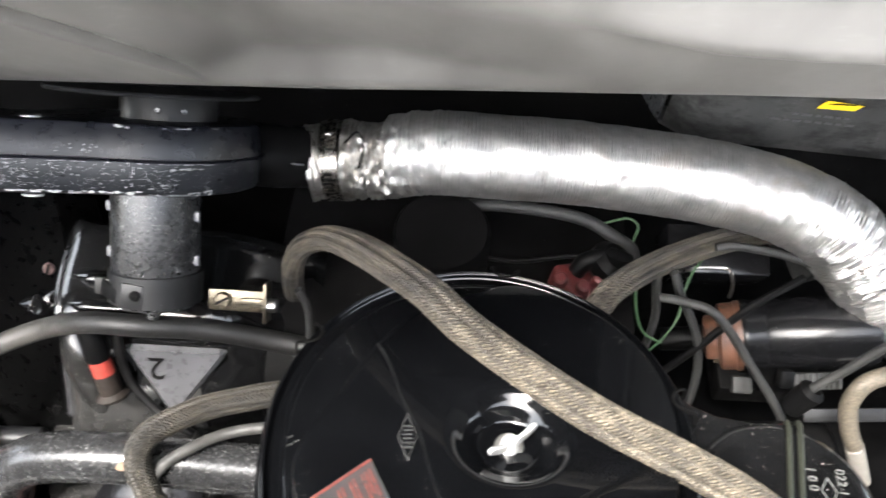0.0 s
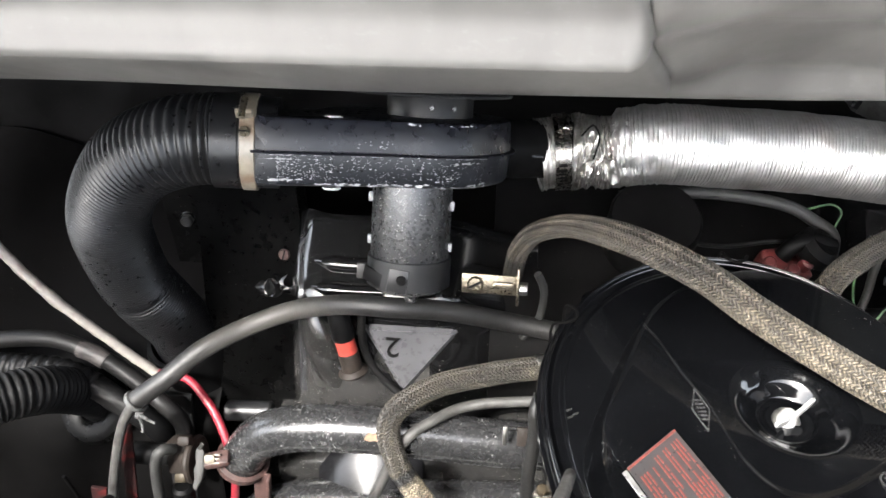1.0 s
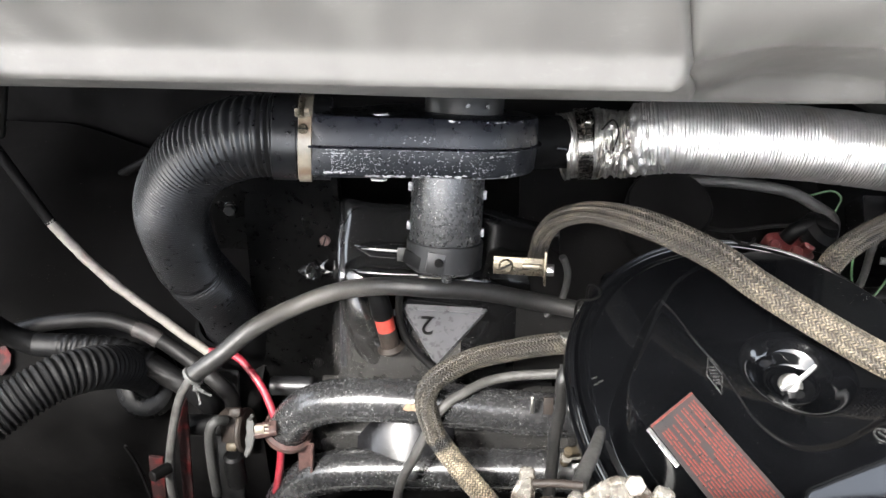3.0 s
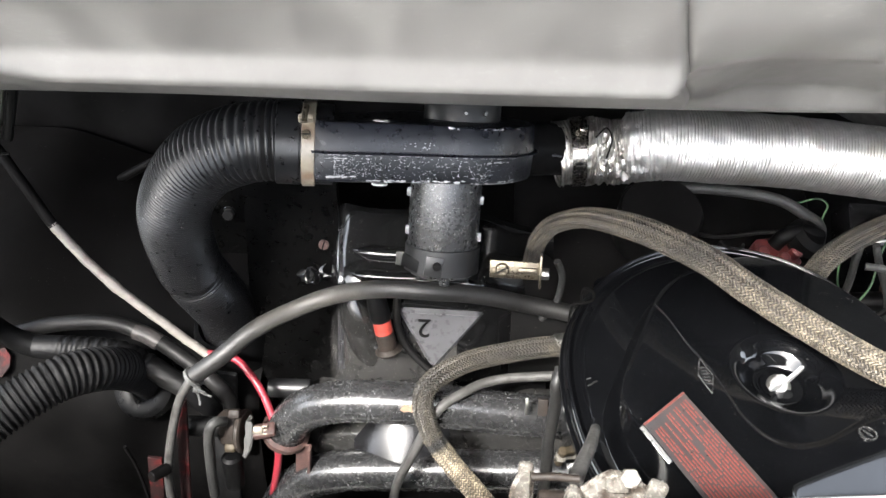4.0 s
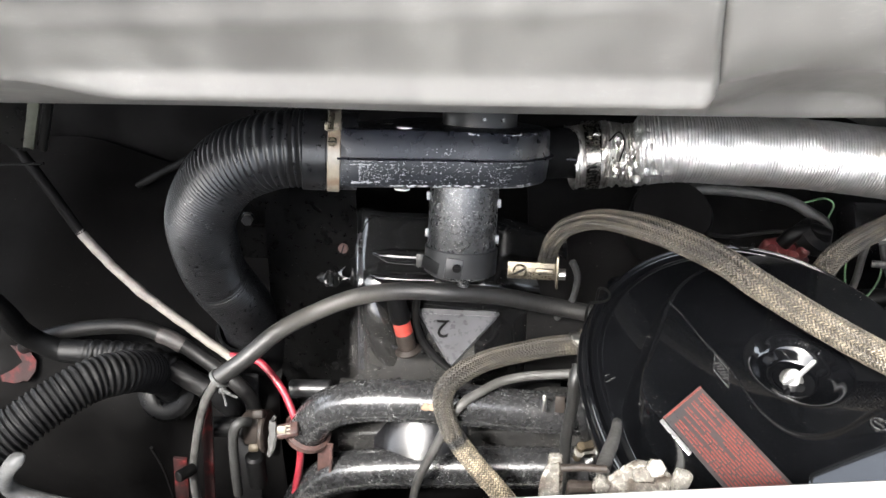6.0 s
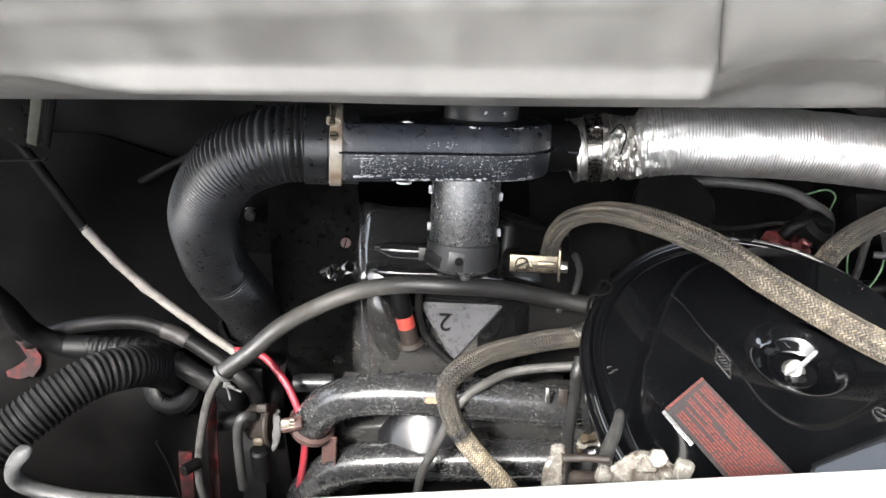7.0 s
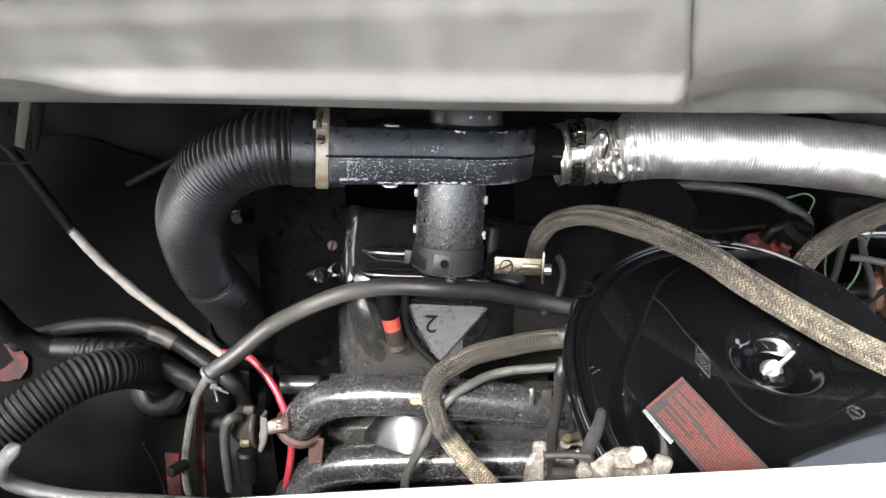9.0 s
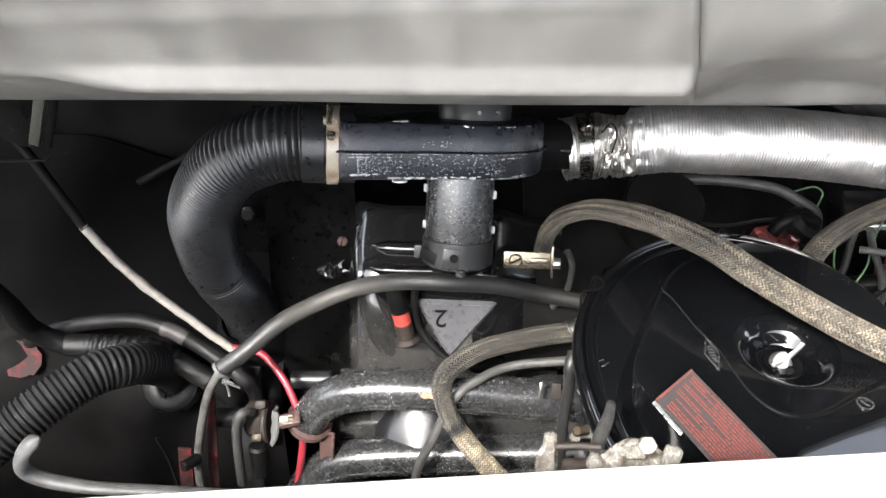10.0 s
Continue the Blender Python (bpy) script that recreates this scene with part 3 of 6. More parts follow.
def build_blower():
    at = bl(0, 0, -0.13)
    b = thing("heater_blower", at, "black heater blower with a speckled grey motor held by a strap", "blower")
    # plan outline of the scroll: straight duct along the near side, round end
    pts = [(0.0805 * math.cos(radians(a)), 0.0805 * math.sin(radians(a))) for a in np.linspace(-86, 160, 36)]
    pts += [(-0.090, -0.012), (-0.104, -0.030), (-0.108, -0.044), (-0.108, -0.106), (-0.1065, -0.1105), (-0.096, -0.1105), (-0.06, -0.0995), (-0.03, -0.0885)]
    out = np.array(pts)

    def inset(d):
        nx = np.roll(out, -1, 0) - np.roll(out, 1, 0)
        nx = np.stack([nx[:, 1], -nx[:, 0]], 1)
        nx /= np.linalg.norm(nx, axis=1)[:, None]
        return out - nx * d

    def shell(levels):
        bm = bmesh.new()
        loops = [[bm.verts.new(bl(x, y, h)) for x, y in inset(d)] for d, h in levels]
        for a, c in zip(loops, loops[1:]):
            for k in range(len(a)):
                q = (k + 1) % len(a)
                bm.faces.new((a[k], a[q], c[q], c[k]))
        bm.faces.new(loops[0][::-1])
        bm.faces.new(loops[-1])
        return bm

    part("upper_shell", shell([(0.0, -0.0022), (0.0004, 0.003), (0.0014, 0.0200), (0.0026, 0.0222), (0.0050, 0.0230)]), M_HOUSING, b, "blue-black half of the blower housing")
    part("lower_shell", shell([(0.0, -0.0022), (0.0005, -0.006), (0.0018, -0.0240), (0.0034, -0.0264), (0.0065, -0.0275)]), M_SCUFF, b, "scuffed half of the blower housing with flaked paint")
    part("seam_flange", shell([(-0.0034, -0.0032), (-0.0040, -0.0022), (-0.0034, -0.0012)]), M_HOUSING, b)
    # flaked bare edges
    rnd = random.Random(5)

    def front(u):
        """The near wall of the scroll, by its place along it."""
        return -math.sqrt(0.0805**2 - u * u) if u > 0 else -0.0805 + 0.31 * u

    def chip(u0, w0, ln, tall):
        n = 18
        outl = [(0.5 * ln * math.cos(2 * math.pi * k / n) * (0.75 + 0.45 * rnd.random()), 0.5 * tall * math.sin(2 * math.pi * k / n) * (0.45 + 0.9 * rnd.random())) for k in range(n)]
        along = (UB * 0.01 + VB * (front(u0 + 0.01) - front(u0))).normalized()
        spot = bl(u0, front(u0) + 0.00006 * max(0.0, abs(w0) * 1000 - 3), w0) - VB * 0.0002
        part("paint_chip", plate(outl, axes_at(spot, along, WB), 0.0005, 0), M_BARE if ln > 0.0022 else M_FLAKE, b, "bare silvery patch", smooth=False)

    # long worn strips along the edges, each broken into ragged bits
    for u0, u1, w0, tall, n in ((-0.064, -0.016, -0.0252, 0.0020, 26), (-0.016, 0.006, -0.0250, 0.0026, 9), (0.010, 0.020, -0.0246, 0.0030, 4), (-0.098, -0.074, -0.0222, 0.0026, 12), (0.046, 0.060, -0.0240, 0.0026, 6), (0.034, 0.054, -0.0075, 0.0020, 9), (0.030, 0.036, -0.0190, 0.0014, 3),
                                (0.002, 0.010, 0.0206, 0.0022, 5), (0.030, 0.048, 0.0210, 0.0014, 7), (0.056, 0.062, 0.0212, 0.0012, 2), (-0.10, 0.060, -0.0040, 0.0008, 44), (-0.098, -0.060, -0.0070, 0.0012, 12), (-0.008, 0.06, -0.0258, 0.0010, 14)):
        for _ in range(n):
            chip(u0 + (u1 - u0) * rnd.random(), w0 + tall * (rnd.random() - 0.5) * 0.7, 0.0016 + 0.0040 * rnd.random() ** 1.5, tall * (0.3 + 0.5 * rnd.random()))
    # fine scratches, thickest beside the hose
    for _ in range(330):
        u0 = -0.090 + 0.135 * rnd.random() ** 1.9
        chip(u0, -0.0055 - 0.0175 * rnd.random(), 0.0005 + 0.0014 * rnd.random() ** 2, 0.0003 + 0.0008 * rnd.random() ** 2)
    for _ in range(16):
        chip(-0.035 + 0.026 * rnd.random(), 0.002 + 0.006 * rnd.random(), 0.0007 + 0.0012 * rnd.random(), 0.0005 + 0.0006 * rnd.random())
    for u0 in (-0.055,):
        for w0 in (0.023, -0.0297):
            part("rivet", turned(0.007, 0.002, 0.0008, bl(u0, -0.082, w0 * 0.98), WB if w0 > 0 else -WB, 20), M_NUT, b)
    # neck towards the black hose
    c0 = bl(-0.1075, -0.076, 0.0)
    part("outlet_neck", lathe([(0.026, -0.01), (0.033, 0.0), (0.0335, 0.03), (0.0335, 0.05), (0.03, 0.05), (0.03, 0.0)], c0, Vector((-1, -0.134, 0.134)), 40), M_DARK, b)
    # neck towards the foil hose
    part("inlet_neck", tube([bl(0.045, 0.048, -0.003), bl(0.080, 0.047, -0.006), (-0.085, 0.572, 0.892), (-0.05, 0.575, 0.889)], 0.0265, 32, 0.006), M_DARK, b)
    part("neck_seam", block((0.034, 0.003, 0.0022), axes_at(bl(0.094, 0.030, -0.0085), UB + WB * -0.06, VB), 0.0006), M_HOUSING, b)
    # motor
    prof = [(0, -0.130), (0.018, -0.130), (0.0305, -0.1275), (0.0335, -0.1235), (0.0342, -0.119), (0.0342, -0.028), (0.0352, -0.027), (0.0352, -0.024), (0, -0.024)]
    part("motor", lathe(prof, CB, WB, 56), M_MOTOR, b, "speckled dark grey motor can")
    part("end_nut", turned(0.0055, 0.008, 0.001, bl(0.004, -0.016, -0.136), WB, 16), M_MOTOR, b)
    strap = part("strap", ring_band(bl(0, 0, -0.111), WB, 0.0344, 0.026, 0.0020), M_CUP, b, "black steel strap")
    part("strap_ear", block((0.0085, 0.004, 0.0135), axes_at(bl(-0.0395, -0.014, -0.112), UB, VB), 0.001), M_CLIP, strap, "dull grey ear")
    part("strap_lug", block((0.022, 0.003, 0.013), axes_at(bl(-0.0285, -0.0225, -0.114), UB + VB * -0.75 - WB * 0.25, VB + UB * 0.7), 0.001), M_RUBBER, strap)
    part("strap_fold", block((0.017, 0.002, 0.020), axes_at(bl(-0.006, -0.0362, -0.113), UB - WB * 0.12, VB), 0.0008), M_CUP, strap, "folded end of the strap")
    screw(bl(-0.003, -0.0372, -0.112), -VB, 0.0042, strap, UB, M_DARK)
    for u0, w0 in ((-0.0342, -0.048), (0.0342, -0.052), (-0.0342, -0.085), (0.0342, -0.088)):
        part("motor_screw", block((0.0035, 0.005, 0.008), axes_at(bl(u0 * 1.02, -0.006, w0), UB, VB), 0.0008), M_FLAKE, b)
    # upper bearing cup and mounting flange; shade under the panel is in their colour
    part("bearing_cup", lathe([(0, 0.02), (0.036, 0.02), (0.036, 0.038), (0.034, 0.041), (0, 0.041)], bl(0.011, 0.0, 0), WB, 48), M_CUP, b, "bearing cup, its black deepened for shade")
    part("mounting_flange", lathe([(0, 0.041), (0.078, 0.041), (0.079, 0.0425), (0.078, 0.044), (0, 0.044)], CB, WB, 56), M_CUP, b)
    for a in (-84, -55):
        p = bl(0.011 + 0.0365 * math.cos(radians(a)), 0.0365 * math.sin(radians(a)), 0.031)
        part("cup_screw", turned(0.0024, 0.0016, 0.0006, p, p - bl(0.011, 0, 0.031), 12), M_MOTOR, b)


build_blower()


def build_black_hose():
    """Ribbed black plastic hose from the blower, round the corner and down."""
    pts = [(-0.290, 0.456, 0.9865), (-0.309, 0.4535, 0.989), (-0.334, 0.450, 0.9925), (-0.368, 0.447, 0.991), (-0.406, 0.449, 0.971), (-0.436, 0.453, 0.930), (-0.457, 0.456, 0.880), (-0.465, 0.465, 0.814), (-0.457, 0.478, 0.748), (-0.453, 0.488, 0.695), (-0.457, 0.494, 0.64)]
    h = thing("ribbed_air_hose", (-0.458, 0.49, 0.66), "black ribbed plastic air hose bent downwards from the blower", "hose")

    def rad(s, a):
        t = np.clip((s - 0.035) / 0.01, 0, 1)
        fine = 0.0058 - 0.0022 * smooth01((s - 0.05) / 0.15)
        ph = np.cumsum(np.ones_like(s) * (s[1] - s[0]) / fine, axis=0) * math.pi
        rib = 1.5 * np.abs(np.cos(ph)) ** 1.6 - 0.75
        amp = 0.0014 - 0.00065 * smooth01((s - 0.06) / 0.14)
        kink = 0.0022 * np.exp(-(((s - 0.318) / 0.006) ** 2)) * (0.5 + 0.5 * np.cos(a - 2.6))
        sag = 0.0014 * np.sin(s * 41) * np.cos(a + s * 9)
        return 0.0343 + t * (-0.0008 + amp * rib) - kink + sag * t

    part("ribbed_tube", tube(pts, rad, 44, 0.0004), M_HOSE, h)
    part("plain_cuff", ring_band((-0.3265, 0.4512, 0.9914), (-1, -0.134, 0.134), 0.0346, 0.020, 0.0009), M_HOSE, h, "smooth black cuff")
    ax = Vector((-1, -0.134, 0.134)).normalized()
    c = thing("hose_clamp", Vector((-0.308, 0.452, 0.95)), "cream painted band clamp on the black hose", "clamp")
    ctr = Vector((-0.3100, 0.4534, 0.9891))
    part("band", ring_band(ctr, ax, 0.0352, 0.0112, 0.0012), M_CREAM, c, "weathered cream band")
    top = ctr + Vector((0.004, -0.012, 0.0355))
    part("band_end", block((0.012, 0.004, 0.012), axes_at(top, ax, (0, 0.9, 0.4)), 0.001), M_CREAM, c)
    bolt = part("clamp_bolt", tube([top + Vector((0, -0.006, 0.002)), top + Vector((0, 0.0, 0.0055)), top + Vector((0, 0.008, 0.008))], 0.0028, 12, 0.002), M_BRASSY, c)
    screw(ctr + Vector((0.0055, -0.0225, 0.0285)), (0, -0.62, 0.78), 0.0040, c, ax, M_BRASSY, "clamp_screw")
    bell = thing("hose_socket", (-0.455, 0.495, 0.63), "black rubber socket at the foot of the hose", "socket")
    d = Vector((0.1, 0.16, -1)).normalized()
    part("collar", lathe([(0.030, -0.06), (0.046, -0.05), (0.046, 0.0), (0.040, 0.012), (0.036, 0.012), (0.034, -0.05)], (-0.456, 0.492, 0.668), -d, 40), M_RUBBER, bell)


build_black_hose()


def build_foil_hose():
    pts = [(-0.024, 0.577, 0.892), (-0.005, 0.576, 0.896), (0.025, 0.575, 0.901), (0.086, 0.575, 0.899), (0.141, 0.575, 0.897), (0.184, 0.575, 0.893), (0.258, 0.57, 0.887), (0.322, 0.56, 0.878), (0.368, 0.545, 0.862), (0.405, 0.53, 0.830), (0.438, 0.517, 0.797), (0.48, 0.505, 0.765), (0.54, 0.495, 0.725), (0.62, 0.49, 0.66)]
    h = thing("foil_hose", (0.54, 0.495, 0.7), "crinkled aluminium foil heater hose with fine spiral ridges", "hose")

    def rad(s, a):
        crink = np.zeros(np.broadcast(s, a).shape)
        for i in range(crink.shape[0]):
            for j in range(crink.shape[1]):
                q = Vector((s[i, 0] * 55, 3 * math.cos(a[0, j]), 3 * math.sin(a[0, j])))
                crink[i, j] = noise.noise(q) * 0.6 + noise.noise(q * 2.7) * 0.4
        fold = np.zeros(crink.shape)
        for i in range(fold.shape[0]):
            for j in range(fold.shape[1]):
                q = Vector((s[i, 0] * 260 + math.cos(a[0, j]), 1.3 * math.cos(a[0, j]), 1.3 * math.sin(a[0, j])))
                fold[i, j] = noise.noise(q) + 0.8 * abs(noise.noise(q * 2.3)) - 0.3
        bend = np.exp(-(((s - 0.44) / 0.05) ** 2)) * 0.0042 + 0.0012
        mouth = np.exp(-((s / 0.030) ** 2))
        near = np.exp(-((s / 0.055) ** 2))
        dents = 0.0022 * np.clip(np.abs(crink) - 0.32, 0, 1)
        turn = s / 0.0031 + a / (2 * math.pi) + 0.16 * crink + 0.12 * fold
        valley = np.exp(-(((turn - np.floor(turn) - 0.5) / 0.17) ** 2))
        ridge = -0.00105 * valley * np.clip(0.75 + 0.9 * fold - 0.5 * crink, 0.15, 1.6)
        return 0.0366 + ridge + crink * (bend + 0.0045 * mouth) - 0.0015 * mouth - 0.0125 * np.exp(-((s / 0.0075) ** 2)) - dents + fold * (0.0003 + 0.0022 * near + 0.0012 * np.exp(-(((s - 0.44) / 0.05) ** 2)))

    part("foil_tube", tube(pts, rad, 64, 0.00058, caps=False), M_ALU, h)
    # crumpled mouth drawn in over the neck
    def rad2(s, a):
        out = np.zeros(np.broadcast(s, a).shape)
        for i in range(out.shape[0]):
            for j in range(out.shape[1]):
                ca, sa = math.cos(a[0, j]), math.sin(a[0, j])
                q = Vector((s[i, 0] * 210 + 0.8 * ca, 2.6 * ca, 2.6 * sa))
                out[i, j] = 0.0030 * (1 - 2.4 * abs(noise.noise(q))) + 0.0011 * (1 - 2.2 * abs(noise.noise(q * 2.3))) + 0.0006 * math.sin(s[i, 0] * 2100 + 2 * a[0, j]) - 0.0030 * math.cos(a[0, j] * 2 + 0.7)
        return 0.0282 + out * (1 - 0.6 * np.exp(-((s / 0.006) ** 2))) + 0.0050 * np.exp(-((s / 0.010) ** 2))

    part("crumpled_mouth", tube([(-0.059, 0.5750, 0.8885), (-0.034, 0.575, 0.888), (-0.020, 0.5745, 0.889), (-0.008, 0.5755, 0.892)], rad2, 72, 0.0008, caps=False), M_CRUMPLE, h, "crumpled foil end")

    def rad3(s, a):
        wrinkle = np.array([[noise.noise(Vector((sv * 330, 4 * math.cos(av), 4 * math.sin(av)))) for av in a[0]] for sv in s[:, 0]])
        return 0.0328 + 0.0016 * wrinkle + 0.0006 * np.cos(s * 1900 + 2 * np.cos(3 * a)) + 0.0012 * np.exp(-((s / 0.004) ** 2))
    part("crumpled_edge", tube([(-0.088, 0.571, 0.8865), (-0.075, 0.573, 0.8875), (-0.060, 0.574, 0.8885)], rad3, 96, 0.0007, caps=False), M_CRUMPLE, h, "torn foil edge beyond the clamp")
    c = thing("worm_clamp", (-0.06, 0.575, 0.855), "steel worm-drive clamp on the foil hose", "clamp")
    ax = Vector((1, 0.06, 0.08)).normalized()
    ctr = Vector((-0.0665, 0.5735, 0.8885))
    part("band", ring_band(ctr, ax, 0.0345, 0.015, 0.0011), M_BAND, c)
    for k in range(-9, 10):
        if abs(k) < 4:
            continue
        a = radians(-52 + k * 7.5)
        e = Vector((0, -math.cos(a + radians(8)), -math.sin(a)))
        p = ctr + e * 0.0358
        part("thread_slot", block((0.0075, 0.0016, 0.0012), axes_at(p, ax, ax.cross(e)), 0), M_DARK, c, smooth=False)
    part("worm_housing", block((0.012, 0.014, 0.007), axes_at(ctr + Vector((0, -0.006, 0.0385)), ax, (0, 1, 0.1)), 0.0015), M_BAND, c)
    part("worm_screw", turned(0.0038, 0.02, 0.0008, ctr + Vector((0.0, -0.018, 0.0395)), (0, 1, 0.1), 16), M_BAND, c)
    part("wire_tail", tube([ctr + Vector((0.014, -0.02, 0.036)), ctr + Vector((0.024, -0.012, 0.042)), ctr + Vector((0.030, -0.02, 0.034)), ctr + Vector((0.026, -0.03, 0.018))], 0.0009, 8, 0.002), M_DARK, c)


build_foil_hose()


# ---- braided hoses ----
def braid(points, r, name, label, pitch=0.0034, around=20, step=0.0005, segs=160, run_tone=None, seed=0.0, frayed=None):
    """A textile-sleeved hose: columns of slanting yarns, leaning one way and the other in turn, each yarn in its own
    tone, groove shade painted in.
    """
    h = thing(name, points[-1], label, "hose", "braided hoses")

    def sleeve(pts, pname, plabel, run_tone_of):
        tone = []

        def rad(s, a):
            w = around * a / (2 * math.pi)
            p1, p2 = w + s / pitch, w - s / pitch
            i1, i2 = np.floor(p1), np.floor(p2)
            over = (i1 + i2) % 4 < 2
            f = np.where(over, p1 - i1, p2 - i2)
            g = np.where(over, p2 - i2, p1 - i1)
            edge = np.where(over, (i1 + i2) % 2 == 0, (i1 + i2) % 2 == 1)
            crown = np.where(edge, np.sin(0.5 * math.pi * g), np.cos(0.5 * math.pi * g)) * 0.45 + 0.55
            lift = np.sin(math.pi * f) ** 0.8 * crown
            key = np.where(over, i1 % around, 40 + i2 % around)
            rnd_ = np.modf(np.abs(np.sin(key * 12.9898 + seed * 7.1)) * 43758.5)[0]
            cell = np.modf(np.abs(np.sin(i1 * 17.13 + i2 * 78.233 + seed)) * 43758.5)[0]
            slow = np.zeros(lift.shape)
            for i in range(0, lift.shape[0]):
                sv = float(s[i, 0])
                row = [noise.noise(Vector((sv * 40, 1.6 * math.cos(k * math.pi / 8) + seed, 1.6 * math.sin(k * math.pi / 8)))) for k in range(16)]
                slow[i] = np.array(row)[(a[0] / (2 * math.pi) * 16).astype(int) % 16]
            t1 = (0.54 + 0.50 * rnd_) * (0.78 + 0.40 * cell) * np.clip(1.0 + 0.8 * slow, 0.35, 1.6) * run_tone_of(s)
            tone.append((0.07 + 1.04 * lift**1.9) * t1)  # shade between the yarns is painted into the tone
            rr = r(s) if callable(r) else r
            return rr - 0.0015 + 0.0019 * lift

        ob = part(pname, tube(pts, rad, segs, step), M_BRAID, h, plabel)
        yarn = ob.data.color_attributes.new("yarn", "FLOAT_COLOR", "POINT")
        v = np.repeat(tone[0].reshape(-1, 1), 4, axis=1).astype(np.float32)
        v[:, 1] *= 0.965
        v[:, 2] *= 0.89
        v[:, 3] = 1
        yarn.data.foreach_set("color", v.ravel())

    one = lambda s: 1.0 + 0 * s
    sleeve(points, "braided_sleeve", "", run_tone or one)
    if frayed:
        sleeve(*frayed)
    return h


HOSE_A_END = [(-0.106, 0.520, 0.760), (-0.104, 0.515, 0.79), (-0.1025, 0.5147, 0.806)]
HOSE_A = [(-0.1025, 0.5147, 0.805), (-0.100, 0.514, 0.818), (-0.088, 0.507, 0.847), (-0.064, 0.488, 0.878), (-0.038, 0.458, 0.904), (-0.010, 0.423, 0.926), (0.026, 0.385, 0.938), (0.055, 0.354, 0.939), (0.097, 0.326, 0.931), (0.136, 0.305, 0.922), (0.184, 0.288, 0.908), (0.234, 0.27, 0.889), (0.29, 0.25, 0.85), (0.33, 0.24, 0.78)]
HOSE_B = [(-0.076, 0.42, 0.759), (-0.10, 0.415, 0.760), (-0.123, 0.41, 0.759), (-0.169, 0.4, 0.751), (-0.203, 0.374, 0.752), (-0.212, 0.357, 0.737), (-0.203, 0.340, 0.705), (-0.178, 0.318, 0.682), (-0.147, 0.29, 0.667), (-0.12, 0.265, 0.64)]
HOSE_C_END = [(0.150, 0.452, 0.826), (0.154, 0.455, 0.832), (0.160, 0.4593, 0.8385)]
HOSE_C = [(0.159, 0.4585, 0.8375), (0.164, 0.463, 0.841), (0.1753, 0.475, 0.8470), (0.2048, 0.5, 0.8459), (0.2482, 0.53, 0.8402), (0.2958, 0.56, 0.8289), (0.3402, 0.585, 0.8154), (0.38, 0.60, 0.79)]
braid(HOSE_A, lambda s: 0.0098 + 0.0022 * smooth01((s - 0.07) / 0.10), "braided_breather_hose", "worn tan braided textile hose arching over the air cleaner", pitch=0.0032, around=20, run_tone=lambda s: 0.46 + 0.42 * smooth01((s - 0.20) / 0.25),
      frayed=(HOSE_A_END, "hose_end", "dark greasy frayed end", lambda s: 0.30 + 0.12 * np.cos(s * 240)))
braid(HOSE_B[:7], 0.0108, "braided_fuel_hose", "greasy brown braided textile hose bent sharply over a pipe", around=18, pitch=0.0034, seed=2.0, run_tone=lambda s: 0.25 + 0.05 * np.cos(s * 60),
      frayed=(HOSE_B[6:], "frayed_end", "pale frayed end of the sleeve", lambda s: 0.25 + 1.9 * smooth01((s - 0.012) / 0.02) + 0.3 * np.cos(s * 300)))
braid(HOSE_C, 0.0112, "braided_hose", "grey braided textile hose behind the air cleaner", seed=5.0, run_tone=lambda s: 0.40 + 0.10 * np.cos(s * 55), frayed=(HOSE_C_END, "hose_end", "pale end of the sleeve", lambda s: 0.5 + 0 * s))


# ---- air cleaner ----
AC = Vector((0.067, 0.333, 0.85))
HUB = (0.085, 0.307)
NEAR = 1.3  # the pan is drawn out on its near side


def plateau(x, y):
    return 0.902 - 0.19 * (y - 0.29)


FOLD, _ = spline([(-0.135, 0.08, 0), (-0.105, 0.15, 0), (-0.082, 0.2096, 0), (-0.0625, 0.2582, 0), (-0.0473, 0.2944, 0), (-0.0305, 0.3344, 0), (-0.0157, 0.3708, 0), (-0.0014, 0.3985, 0), (0.0176, 0.420, 0), (0.0406, 0.435, 0), (0.066, 0.449, 0), (0.10, 0.466, 0), (0.25, 0.54, 0)], 0.001)
STEP, _ = spline([(-0.06, 0.46, 0), (-0.02, 0.395, 0), (-0.0013, 0.3689, 0), (0.0133, 0.3309, 0), (0.0255, 0.306, 0), (0.0325, 0.2835, 0), (0.0409, 0.2571, 0), (0.0555, 0.2385, 0), (0.0743, 0.2339, 0), (0.0964, 0.2405, 0), (0.1201, 0.255, 0), (0.16, 0.279, 0), (0.24, 0.33, 0)], 0.001)


